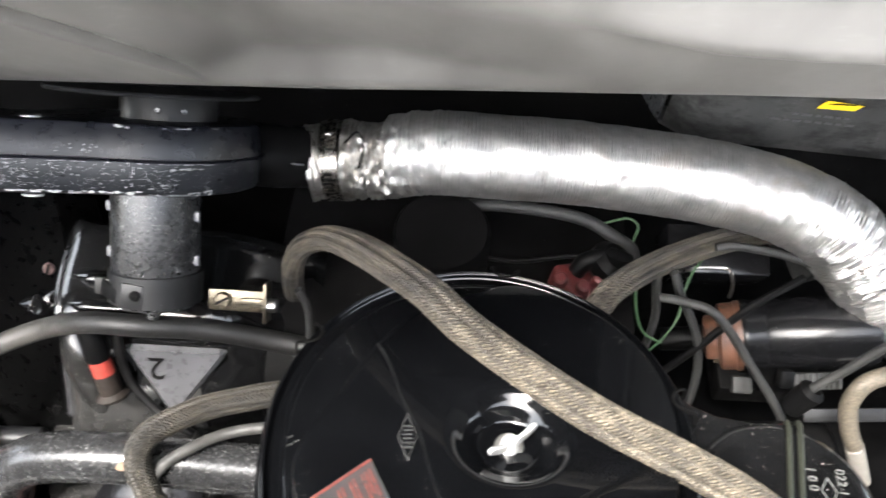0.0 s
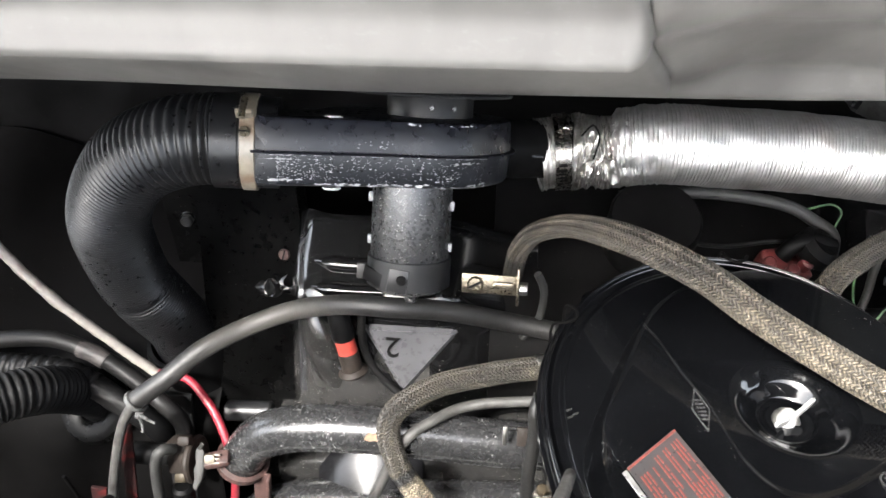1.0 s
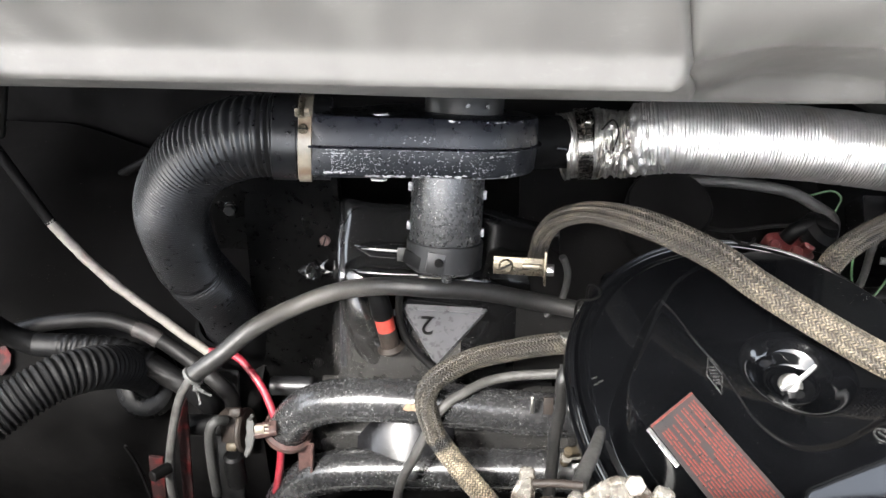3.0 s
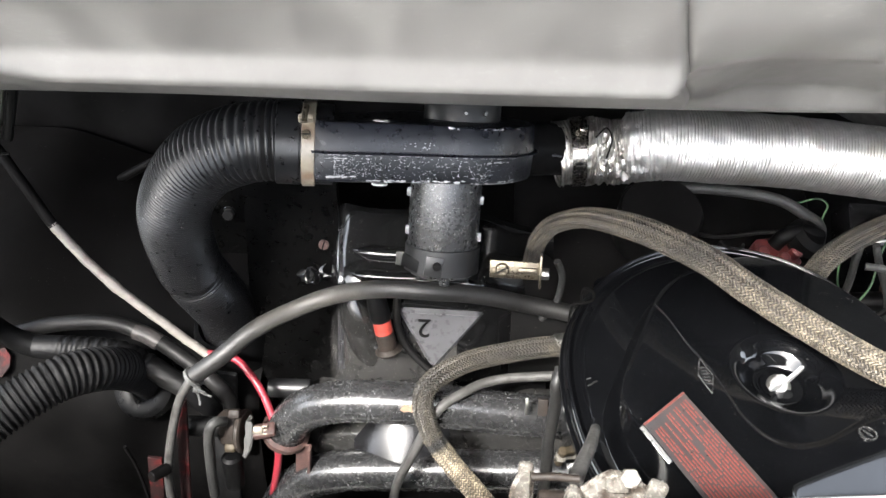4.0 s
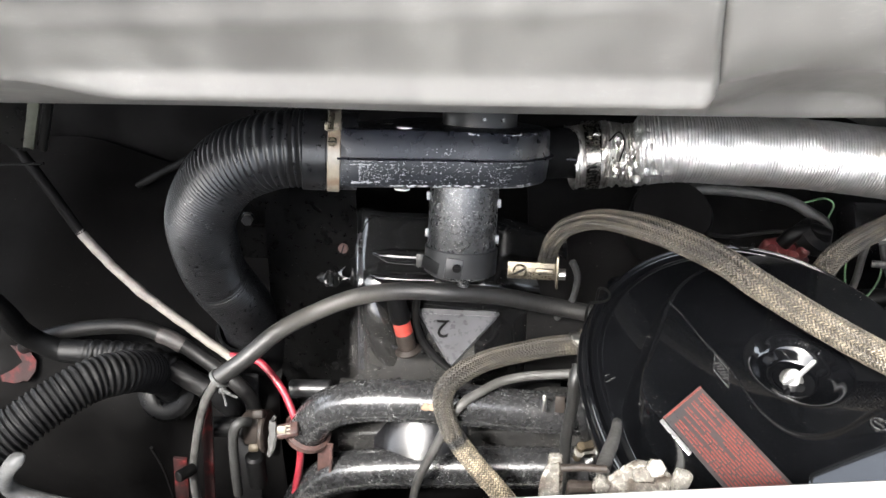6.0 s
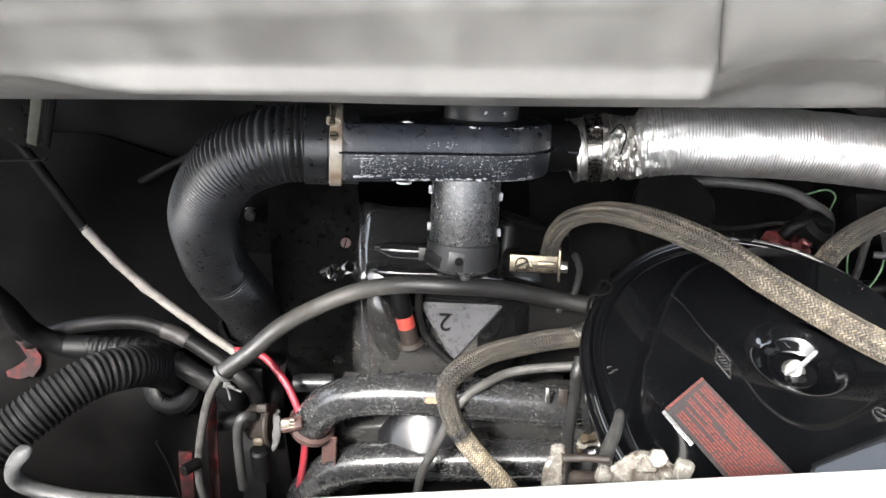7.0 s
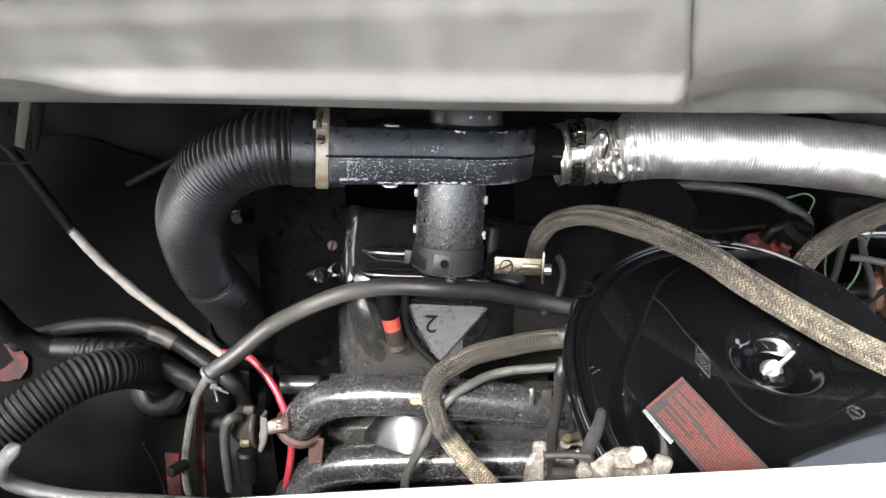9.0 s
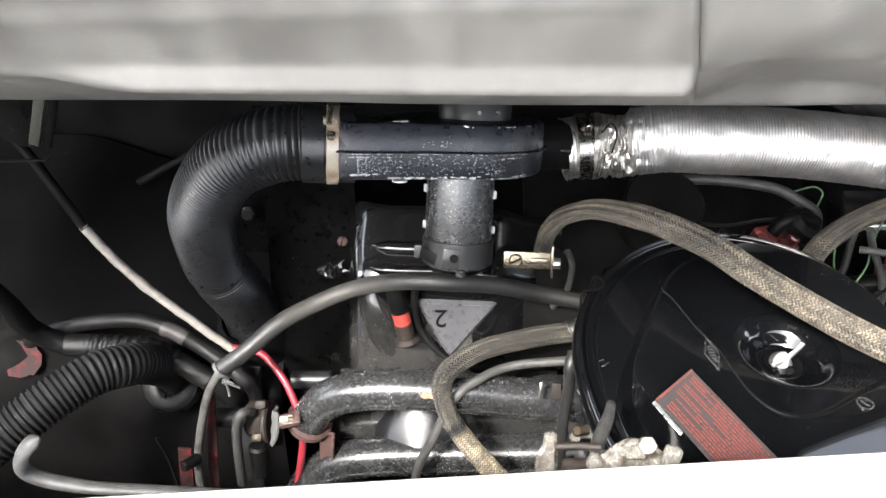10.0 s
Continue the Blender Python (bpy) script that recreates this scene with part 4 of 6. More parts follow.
def lid_height(x, y):
    """The pressed lid: rim, ledge, raised plateau cut off on one side, dish for the wing nut."""
    r = np.hypot(x - AC.x, np.where(y < AC.y, (y - AC.y) / NEAR, y - AC.y))
    # signed distance inside the plateau: a circle cut by a fold that bends into it
    side = (x - np.interp(y, FOLD[:, 1], FOLD[:, 0])) * 0.884
    a, b = 0.128 - r, side
    d = -0.006 * np.log(np.exp(-np.clip(a, -0.2, 0.2) / 0.006) + np.exp(-np.clip(b, -0.2, 0.2) / 0.006))
    wide = 0.008 + 0.03 * np.clip(0.275 - y, 0, 0.2)
    k = smooth01((d + wide * 0.6) / wide)
    led = 0.853 + 0.05 * np.clip(AC.y - y, -0.05, 0.2) * 0 - 0.004 * smooth01((r - 0.132) / 0.006)
    z = led * (1 - k) + plateau(x, y) * k
    crease = np.exp(-(((b - 0.003) / 0.0020) ** 2)) * 0.0016 * smooth01((a - 0.004) / 0.02)
    z = z + crease
    # near side drops to the rim in a facet sloped to mirror sky to the camera
    past = (0.198 + 0.5 * (x - 0.0534) - y) * 0.894
    z = np.maximum(z - 0.68 * 0.002 * np.log1p(np.exp(np.clip(past / 0.002, -30, 30))) * smooth01((x - 0.045) / 0.02) * k, led)
    q = np.hypot(x - HUB[0], (y - HUB[1]))
    z = z - 0.0016 * smooth01((y - np.interp(x, STEP[:, 0], STEP[:, 1])) / 0.007 + 0.5) * k
    dish = 0.020 * (1 - smooth01((q - 0.015) / 0.029)) + 0.0014 * np.exp(-(((q - 0.0205) / 0.003) ** 2)) - 0.0010 * np.exp(-(((q - 0.029) / 0.0035) ** 2))
    z = z - dish
    bead = 0.005 * np.exp(-(((r - 0.1475) / 0.0032) ** 2))
    return z + bead


def build_air_cleaner():
    t = thing("air_cleaner", (AC.x, AC.y, 0.70), "glossy black round air cleaner with a dished lid", "air cleaner")
    nr, na = 240, 640
    bm = bmesh.new()
    rr = np.linspace(0.0, 0.151, nr + 1)[1:]
    ang = np.linspace(0, 2 * math.pi, na, endpoint=False)
    x = AC.x + rr[:, None] * np.cos(ang)
    y = AC.y + rr[:, None] * np.where(np.sin(ang) < 0, NEAR * np.sin(ang), np.sin(ang))
    z = lid_height(x, y)
    z[-1] -= 0.004
    rows = [[bm.verts.new((x[i, j], y[i, j], z[i, j])) for j in range(na)] for i in range(nr)]
    mid = bm.verts.new((AC.x, AC.y, float(lid_height(np.array(AC.x), np.array(AC.y)))))
    for j in range(na):
        bm.faces.new((mid, rows[0][j], rows[0][(j + 1) % na]))
    for a, b in zip(rows, rows[1:]):
        for j in range(na):
            q = (j + 1) % na
            bm.faces.new((a[j], b[j], b[q], a[q]))
    skirt = [bm.verts.new((AC.x + 0.1512 * math.cos(a), AC.y + 0.1512 * math.sin(a) * (NEAR if math.sin(a) < 0 else 1), 0.842)) for a in ang]
    for j in range(na):
        q = (j + 1) % na
        bm.faces.new((rows[-1][j], skirt[j], skirt[q], rows[-1][q]))
    part("lid", bm, M_GLOSS, t, "glossy black pressed lid")
    pan = lathe([(0, 0.70), (0.10, 0.70), (0.128, 0.715), (0.143, 0.75), (0.146, 0.832), (0.1535, 0.834), (0.1545, 0.838), (0.1535, 0.842), (0.147, 0.843), (0, 0.843)], (AC.x, AC.y, 0), (0, 0, 1), 120)
    for v in pan.verts:
        if v.co.y < AC.y:
            v.co.y = AC.y + (v.co.y - AC.y) * NEAR
    part("pan", pan, M_GLOSS, t)
    for r1, z1 in ((0.1502, 0.0006), (0.1470, 0.0004)):
        ring = [(AC.x + r1 * math.cos(a), AC.y + r1 * math.sin(a) * (NEAR if math.sin(a) < 0 else 1)) for a in np.linspace(0, 2 * math.pi, 121)]
        part("rim_bead", tube([(p, q, float(lid_height(np.array(p), np.array(q))) - (0.0032 if r1 > 0.15 else 0) + z1) for p, q in ring], 0.0010, 10, 0.004), M_GLOSS, t, "thin rolled bead round the lid")
    # wing nut
    zc = float(lid_height(np.array(HUB[0]), np.array(HUB[1])))
    hub = Vector((HUB[0], HUB[1], zc))
    part("washer", turned(0.0098, 0.0018, 0.0006, hub - Vector((0, 0, 0.0004)), (0, -0.19, 1), 36), M_STEEL, t)
    nut = part("wing_nut", lathe([(0, 0.001), (0.0068, 0.001), (0.0060, 0.006), (0.0045, 0.010), (0.003, 0.011), (0, 0.011)], hub, (0, 0, 1), 24), M_NUT, t, "bright bare-metal wing nut")
    wd = Vector((0.80, 0.58, 0.0)).normalized()
    for sgn in (-1, 1):
        outl = [(0.003, -0.003), (0.012, 0.001), (0.0185, 0.006), (0.0195, 0.0105), (0.016, 0.0125), (0.009, 0.008), (0.003, 0.006)]
        part("wing", plate([(a * sgn, b) for a, b in outl], axes_at(hub + Vector((0, 0, 0.006)) - wd.cross(Vector((0, 0, 1))) * -0.0012, wd, (0, 0, 1)), 0.0026, 0.0008), M_NUT, nut)
    # clips on the rim
    for deg in (83, 12, 150):
        a = radians(deg)
        e = Vector((math.cos(a), math.sin(a), 0))
        s = Vector((-e.y, e.x, 0))
        p = AC + e * 0.150
        part("spring_clip", tube([p - s * 0.012 + Vector((0, 0, -0.03)) + e * 0.006, p - s * 0.011 + Vector((0, 0, 0.0)) + e * 0.006, p - s * 0.008 + Vector((0, 0, 0.007)) - e * 0.004, p + Vector((0, 0, 0.0075)) - e * 0.009,
                                  p + s * 0.008 + Vector((0, 0, 0.007)) - e * 0.004, p + s * 0.011 + e * 0.006, p + s * 0.012 + Vector((0, 0, -0.03)) + e * 0.006], 0.0013, 8, 0.003), M_DARK, t)
    # printed label with unreadable lines
    pa, pb, pc = (-0.001, 0.279), (-0.0355, 0.2455), (0.0155, 0.148)
    ex = Vector((pb[0] - pa[0], pb[1] - pa[1], 0))
    ey = Vector((pc[0] - pb[0], pc[1] - pb[1], 0))
    ex.z, ey.z = -0.19 * ex.y, -0.19 * ey.y
    o = Vector((pa[0], pa[1], plateau(*pa) + 0.0006))
    wdt, lng = ex.length, ey.length
    m = axes_at(o, ex, ey)
    m.col[1] = (*ey.normalized(), 0)
    if m.col[2].z < 0:
        m = m @ Matrix.Diagonal((1, 1, -1, 1))
    lab = part("label", plate([(0, 0), (wdt, 0), (wdt, lng), (0, lng)], m, 0.0004, 0), M_LABEL, t, "dark printed label with orange lines", smooth=False)

    def bar(x0, y0, x1, y1, material, h=0.0004):
        bmn = plate([(x0, y0), (x1, y0), (x1, y1), (x0, y1)], m @ Matrix.Translation((0, 0, 0.0004)), h, 0)
        part("print_bar", bmn, material, lab, smooth=False)

    rnd = random.Random(3)
    bar(0.0, 0.0008, wdt, 0.0022, M_ORANGE)
    rows_n = 15
    pitch = (wdt - 0.006) / rows_n
    for k in range(rows_n):
        x0 = 0.0035 + pitch * k
        y = (0.006 if k < 9 else 0.010) + rnd.random() * 0.0012
        while y < lng - 0.004:
            ln = min(0.0045 + 0.016 * rnd.random() ** 1.5, lng - 0.003 - y)
            hole = (6 <= k <= 7 and 0.034 < y < 0.046) or (k in (3, 6, 9, 11) and y < 0.030) or (k < 6 and 0.021 < y < 0.026)
            if not hole:
                bar(x0, y, x0 + pitch * 0.40, y + (min(ln, 0.034 - y) if k in (6, 7) and y < 0.034 < y + ln else ln), M_ORANGE)
            y += ln + 0.0015
    part("silver_strip", plate([(wdt + 0.001, 0.001), (wdt + 0.005, 0.001), (wdt + 0.005, 0.036), (wdt + 0.001, 0.036)], m, 0.001, 0.0004), M_SILVER, t, "embossed silver strip")
    # embossed lozenge and roundel, drawn as plain shapes
    def on_lid(px, py, dz=0.0004):
        return Vector((px, py, plateau(px, py) + dz))

    lx, ly = Vector((1, 0.08, 0)), Vector((-0.10, 1, -0.19))
    md = axes_at(on_lid(0.0200, 0.2975), lx, ly)
    w2, h2 = 0.0058, 0.0185
    for a, b in (((0, h2), (w2, 0)), ((w2, 0), (0, -h2)), ((0, -h2), (-w2, 0)), ((-w2, 0), (0, h2))):
        part("lozenge_edge", tube([md @ Vector((*a, 0)), md @ Vector(((a[0] + b[0]) / 2, (a[1] + b[1]) / 2, 0)), md @ Vector((*b, 0))], 0.0006, 6, 0.004), M_EMBOSS, t)
    for k in range(6):
        y0 = 0.0085 - 0.0034 * k
        part("emblem_bar", block((0.0062 - abs(y0) * 0.1, 0.0014, 0.0008), md @ Matrix.Translation((0, y0, 0)), 0.0002), M_EMBOSS, t, smooth=False)
    mr = on_lid(0.126, 0.248)
    part("roundel", lathe([(0.0052, 0), (0.0066, 0), (0.0066, 0.0008), (0.0052, 0.0008), (0.0052, 0)], mr, (0, 0.19, 1), 32), M_EMBOSS, t)
    part("roundel_bar", block((0.008, 0.0016, 0.0008), axes_at(mr + Vector((0, 0, 0.0004)), (0.7, -0.7, 0.1), (0.7, 0.7, 0)), 0.0002), M_EMBOSS, t, smooth=False)
    for k, (dx, dy) in enumerate(((0, 0), (0.004, 0.003), (-0.001, 0.006))):
        part("ledge_mark", block((0.0045, 0.0012, 0.0006), axes_at((-0.0625 + dx, 0.314 + dy, 0.8535), (0.9, 0.4, 0), (-0.4, 0.9, 0)), 0), M_EMBOSS, t, smooth=False)
    # outlet box and round end to the side
    def slab(outline, z0, z1, b):
        return plate(outline, Matrix.Translation((0, 0, z0)), z1 - z0, b)

    duct = part("outlet_duct", slab([(0.17, 0.30), (0.198, 0.395), (0.222, 0.371), (0.240, 0.3625), (0.265, 0.3585), (0.300, 0.3585), (0.300, 0.20), (0.15, 0.20)], 0.745, 0.842, 0.0015), M_TIN, t, "black intake box beside the lid")
    part("round_end", lathe([(0, -0.10), (0.063, -0.10), (0.064, -0.012), (0.061, -0.004), (0.055, -0.0005), (0.050, 0.0), (0, 0.0005)], (0.275, 0.297, 0.8445), (0.03, -0.02, 1), 64), M_TIN, duct, "round black end of the intake")
    for x0, x1 in ((0.2895, 0.2765), (0.2975, 0.2845)):
        part("rib", tube([(x0, 0.3595, 0.835), (x0 - 0.0005, 0.357, 0.8445), ((x0 + x1) / 2, 0.330, 0.8458), (x1, 0.302, 0.8462), (x1 - 0.012, 0.24, 0.846)], 0.0020, 10, 0.004), M_OLIVE, duct, "worn raised rib")
    m2 = axes_at((0.3135, 0.312, 0.8455), (-0.1, -1, 0), (1, -0.1, 0))
    part("part_number", words("022 1", 0.0088, m2), M_RELIEF, duct, "raised part number", smooth=False)
    part("number_bar", words("1 0 0", 0.0088, m2 @ Matrix.Translation((0.0, -0.0195, 0))), M_RELIEF, duct, "raised number", smooth=False)
    for a, b in (((-0.010, 0), (0, 0.005)), ((0, 0.005), (0.010, 0)), ((0.010, 0), (0, -0.005)), ((0, -0.005), (-0.010, 0))):
        mm = m2 @ Matrix.Translation((0.008, -0.0095, 0.0003))
        part("cast_lozenge", tube([mm @ Vector((*a, 0)), mm @ Vector(((a[0] + b[0]) / 2, (a[1] + b[1]) / 2, 0)), mm @ Vector((*b, 0))], 0.0005, 6, 0.004), M_RELIEF, duct)


build_air_cleaner()


# ---- engine tinware ----
def build_tin():
    s = thing("cooling_shroud", (-0.2, 0.45, 0.5), "black enamelled engine cooling shroud marked with a 2", "engine shroud")
    prof = [(0.558, 0.785), (0.552, 0.811), (0.540, 0.8190), (0.515, 0.809), (0.485, 0.798), (0.470, 0.790), (0.461, 0.779), (0.453, 0.752), (0.436, 0.720), (0.420, 0.69), (0.406, 0.64), (0.395, 0.58), (0.388, 0.50)]
    fine, _ = spline([(0, a, b) for a, b in prof], 0.006)
    grid = []
    for x in np.r_[np.arange(-0.330, -0.290, 0.0025), np.arange(-0.290, -0.0799, 0.006)]:
        k = (1 - min(1.0, (x + 0.330) / 0.048)) ** 2
        k2 = float(smooth01((x + 0.178) / 0.09))
        grid.append([(x, y + 0.035 * k * (1 if z < 0.83 else 0.5) + 0.02 * k2, z - 0.045 * k * k - 0.04 * k2) for _, y, z in fine])
    cut = next(i for i, q in enumerate(fine) if q[2] < 0.752 and q[1] < 0.5)
    split = next(i for i, row in enumerate(grid) if row[0][0] > -0.186)
    part("shroud_top", sheet([row[: cut + 1] for row in grid[: split + 1]], 0.002), M_SHROUD, s, "glossy black upper sheet")
    part("shroud_shoulder", sheet([row[: cut + 1] for row in grid[split:]], 0.002), M_TIN, s, "black falling shoulder")
    # glossier tube added along the corner to catch a streak of sky
    roll = []
    for (a, b), x in zip(prof[2:10], (-0.3170, -0.3125, -0.3090, -0.3070, -0.3065, -0.3075, -0.3085, -0.3085)):
        k = (1 - (x + 0.330) / 0.048) ** 2
        roll.append((x, a + 0.035 * k + 0.0016, b - 0.045 * k * k - 0.0028))
    part("rolled_edge", tube(roll, lambda t, a: 0.0042 + 0.0032 * smooth01(t / 0.05) + 0 * a, 28, 0.002), M_EDGE, s, "rounded edge made glossy to catch a highlight")
    part("shroud_front", sheet([row[cut:] for row in grid[: split + 1]], 0.002), M_DUSTY, s, "dusty lower sheet")
    part("shroud_flank", sheet([row[cut:] for row in grid[split:]], 0.002), M_TIN, s)
    part("plug_flute", tube([(-0.3000, 0.473, 0.776), (-0.2970, 0.467, 0.763), (-0.2910, 0.457, 0.745), (-0.2840, 0.448, 0.722), (-0.2750, 0.440, 0.690), (-0.268, 0.434, 0.66)], lambda t, a: 0.0200 * np.minimum(1, 0.55 + t * 12) * np.minimum(1, 0.3 + np.clip(0.130 - t, 0, 1) * 18) + 0 * a, 36, 0.003), M_DUSTY, s, "rounded flute beside the plug")
    for y0, z0, x0 in ((0.500, 0.803, -0.297), (0.476, 0.793, -0.297)):
        pts = [(x0, y0, z0), (x0 + 0.012, y0 - 0.003, z0 + 0.001), (x0 + 0.035, y0 - 0.005, z0 + 0.001), (x0 + 0.07, y0 - 0.005, z0 + 0.001)]
        part("stiffening_rib", tube(pts, lambda t, a: 0.0085 * np.minimum(1, 0.15 + t * 45) + 0 * a, 20, 0.002), M_SHROUD, s)
    # triangular pad with the figure; its grey stands in for light on black tin
    v3 = [Vector((-0.247, 0.448, 0.772)), Vector((-0.152, 0.452, 0.765)), Vector((-0.207, 0.418, 0.702))]
    m = axes_at(v3[0], v3[1] - v3[0], v3[2] - v3[0])
    loc = [(m.inverted() @ q).to_2d() for q in v3]
    nz = (m.to_3x3() @ Vector((0, 0, 1)))
    if nz.z < 0:
        m = m @ Matrix.Diagonal((1, 1, -1, 1))
    ctr = sum((Vector(q) for q in loc), Vector((0, 0))) / 3
    outl = []
    for i in range(3):
        a, b, c = loc[i - 1], loc[i], loc[(i + 1) % 3]
        for w in (0.12, 0.05):
            outl.append(tuple(b.lerp(a, w)))
        for w in (0.05, 0.12):
            outl.append(tuple(b.lerp(c, w)))
    pad = part("number_pad", plate(outl, m @ Matrix.Translation((0, 0, -0.0085)), 0.0085, 0.0040), M_TINGREY, s, "pad with a cast figure, painted grey as if lit")
    n = (v3[1] - v3[0]).cross(v3[2] - v3[0]).normalized()
    n = n if n.z > 0 else -n
    ex = -(v3[1] - v3[0]).normalized()
    spot = v3[0] * 0.53 + v3[1] * 0.20 + v3[2] * 0.27 + n * 0.0006
    part("cast_figure", words("2", 0.031, axes_at(spot, ex, n.cross(ex)), 0.0010, 0.0002), M_DARK, pad, "dark raised figure 2", smooth=False)
    # plate beside the shroud
    p = thing("side_tin", (-0.37, 0.46, 0.52), "black steel tin plate with slotted screws", "engine tin")
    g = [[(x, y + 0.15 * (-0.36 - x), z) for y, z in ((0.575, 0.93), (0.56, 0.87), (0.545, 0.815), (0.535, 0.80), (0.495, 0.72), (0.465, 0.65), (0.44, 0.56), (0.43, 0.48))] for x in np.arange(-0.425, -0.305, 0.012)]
    part("sheet_metal", sheet(g, 0.002), M_SHADE, p)
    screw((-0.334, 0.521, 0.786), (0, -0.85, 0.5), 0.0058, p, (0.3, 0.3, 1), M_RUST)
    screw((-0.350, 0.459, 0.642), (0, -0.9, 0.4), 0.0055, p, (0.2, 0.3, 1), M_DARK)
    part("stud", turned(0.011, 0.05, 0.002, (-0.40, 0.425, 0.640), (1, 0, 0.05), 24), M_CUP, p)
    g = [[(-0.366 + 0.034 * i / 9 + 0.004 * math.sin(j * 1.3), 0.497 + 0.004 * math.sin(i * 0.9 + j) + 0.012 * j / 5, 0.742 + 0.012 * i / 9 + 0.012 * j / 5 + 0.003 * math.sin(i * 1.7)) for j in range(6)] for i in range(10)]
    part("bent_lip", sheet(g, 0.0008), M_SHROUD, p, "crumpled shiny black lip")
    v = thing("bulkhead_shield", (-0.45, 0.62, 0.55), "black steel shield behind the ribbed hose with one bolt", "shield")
    part("sheet_metal", block((0.17, 0.004, 0.28), pose(-0.425, 0.625, 0.66, -8, 0, 0), 0.001), M_SHADE, v)
    part("bolt", hexnut((-0.476, 0.616, 0.731), (0, -0.9, 0.3), 0.013, 0.007), M_CUP, v)
    part("washer", turned(0.009, 0.002, 0.0006, (-0.476, 0.6185, 0.7305), (0, -0.9, 0.3), 20), M_SHROUD, v)
    # tin on the far side of the cylinder
    f = thing("cylinder_cover", (-0.1, 0.36, 0.5), "shiny black curved cylinder cover between the pipes", "engine tin")
    g = []
    for x in np.arange(-0.34, 0.0, 0.008):
        g.append([(x, 0.430 - 0.055 * math.cos(a), 0.565 + 0.085 * math.sin(a)) for a in np.linspace(-0.6, 1.7, 24)])
    part("curved_sheet", sheet(g, 0.002), M_DUSTY, f)
    # bulge added for a bright reflection, its normal set between sun and camera
    bn, bx = Vector((-0.09, -0.50, 0.84)).normalized(), Vector((1, 0, 0.107)).normalized()
    by = bn.cross(bx)
    g = [[Vector((-0.243, 0.362, 0.625)) + bx * u + by * v - bn * (u * u / 0.16 + v * v / 1.2) for v in np.linspace(-0.040, 0.045, 16)] for u in np.linspace(-0.055, 0.055, 24)]
    part("bulged_facet", sheet(g, 0.004), M_COIL, f, "bulge added and turned to mirror the sun")
    # flat tin behind the air cleaner and blower
    b = thing("rear_tin", (0.0, 0.55, 0.70), "black enamelled tin behind the air cleaner", "engine tin")
    g = [[(x, y, z + 0.006 * math.sin(x * 30)) for y, z in ((0.70, 0.79), (0.62, 0.785), (0.55, 0.775), (0.50, 0.765), (0.45, 0.73), (0.43, 0.68))] for x in np.arange(-0.125, 0.22, 0.012)]
    part("sheet_metal", sheet(g, 0.002), M_DARK, b)
    part("grommet", lathe([(0.006, 0), (0.0125, 0.0), (0.012, 0.003), (0.008, 0.005), (0.006, 0.003), (0.006, 0)], (-0.026, 0.494, 0.766), (0, -0.4, 0.9), 28), M_GLOSS, b)
    part("round_cover", lathe([(0, 0), (0.045, 0), (0.045, 0.05), (0.042, 0.055), (0, 0.058)], (0.030, 0.565, 0.775), (0.0, -0.2, 1), 44), M_DARK, b)


build_tin()


def build_pipes():
    p = thing("heater_pipe", (-0.37, 0.37, 0.58), "speckled black heater pipe with a rusty flange", "pipe")
    part("pipe_tube", tube([(-0.374, 0.369, 0.628), (-0.364, 0.373, 0.650), (-0.347, 0.376, 0.674), (-0.325, 0.377, 0.690), (-0.297, 0.377, 0.699), (-0.257, 0.376, 0.704), (-0.197, 0.376, 0.702), (-0.136, 0.378, 0.692), (-0.06, 0.382, 0.681)], 0.0225, 36, 0.003), M_PIPE, p)
    part("flange", lathe([(0.0222, -0.004), (0.027, -0.003), (0.0275, 0.004), (0.023, 0.006), (0.0222, -0.004)], (-0.370, 0.3705, 0.637), (0.40, 0.14, 0.9), 28), M_RUST, p, "rusty flange")
    part("flange_ear", block((0.026, 0.016, 0.009), axes_at((-0.385, 0.354, 0.668), (1, 0.2, 0.1), (0, 1, 0)), 0.003), M_RUST, p)
    part("flange_leg", block((0.017, 0.003, 0.085), pose(-0.352, 0.349, 0.592, -14, 6, 0), 0.001), M_RUST, p)
    part("leg_edge", block((0.003, 0.010, 0.085), pose(-0.3445, 0.345, 0.592, -14, 6, 0), 0.001), M_RUST, p)
    part("burnt_spot", plate([(-0.008, -0.002), (-0.004, -0.004), (0.001, -0.003), (0.006, -0.004), (0.009, -0.001), (0.006, 0.002), (0.007, 0.005), (0.001, 0.003), (-0.004, 0.004), (-0.006, 0.001)], axes_at((-0.228, 0.3598, 0.7202), (1, 0, 0), (0, 0.76, 0.65)), 0.0012, 0.0003), M_BURNT, p, "orange burnt spot")
    for x, w, mt in ((-0.107, 0.004, M_STEEL), (-0.091, 0.010, M_GRIME)):
        part("tab", block((w, 0.018, 0.004), axes_at((x, 0.366, 0.727), (1, 0, 0), (0, 0.6, 0.8)), 0.001), mt, p)
    q = thing("lower_pipe", (-0.36, 0.355, 0.45), "speckled black lower pipe elbow", "pipe")
    part("pipe_tube", tube([(-0.402, 0.34, 0.46), (-0.388, 0.344, 0.515), (-0.365, 0.348, 0.553), (-0.335, 0.351, 0.578), (-0.29, 0.353, 0.591), (-0.2, 0.355, 0.598), (-0.05, 0.356, 0.61)], 0.0235, 36, 0.004), M_PIPE, q)


build_pipes()


# ---- cables and small fittings ----
def cable(name, pts, r, material, label, group="cables", segs=12):
    return solid(name, tube(pts, r, segs, 0.004), material, label, "cable", group)


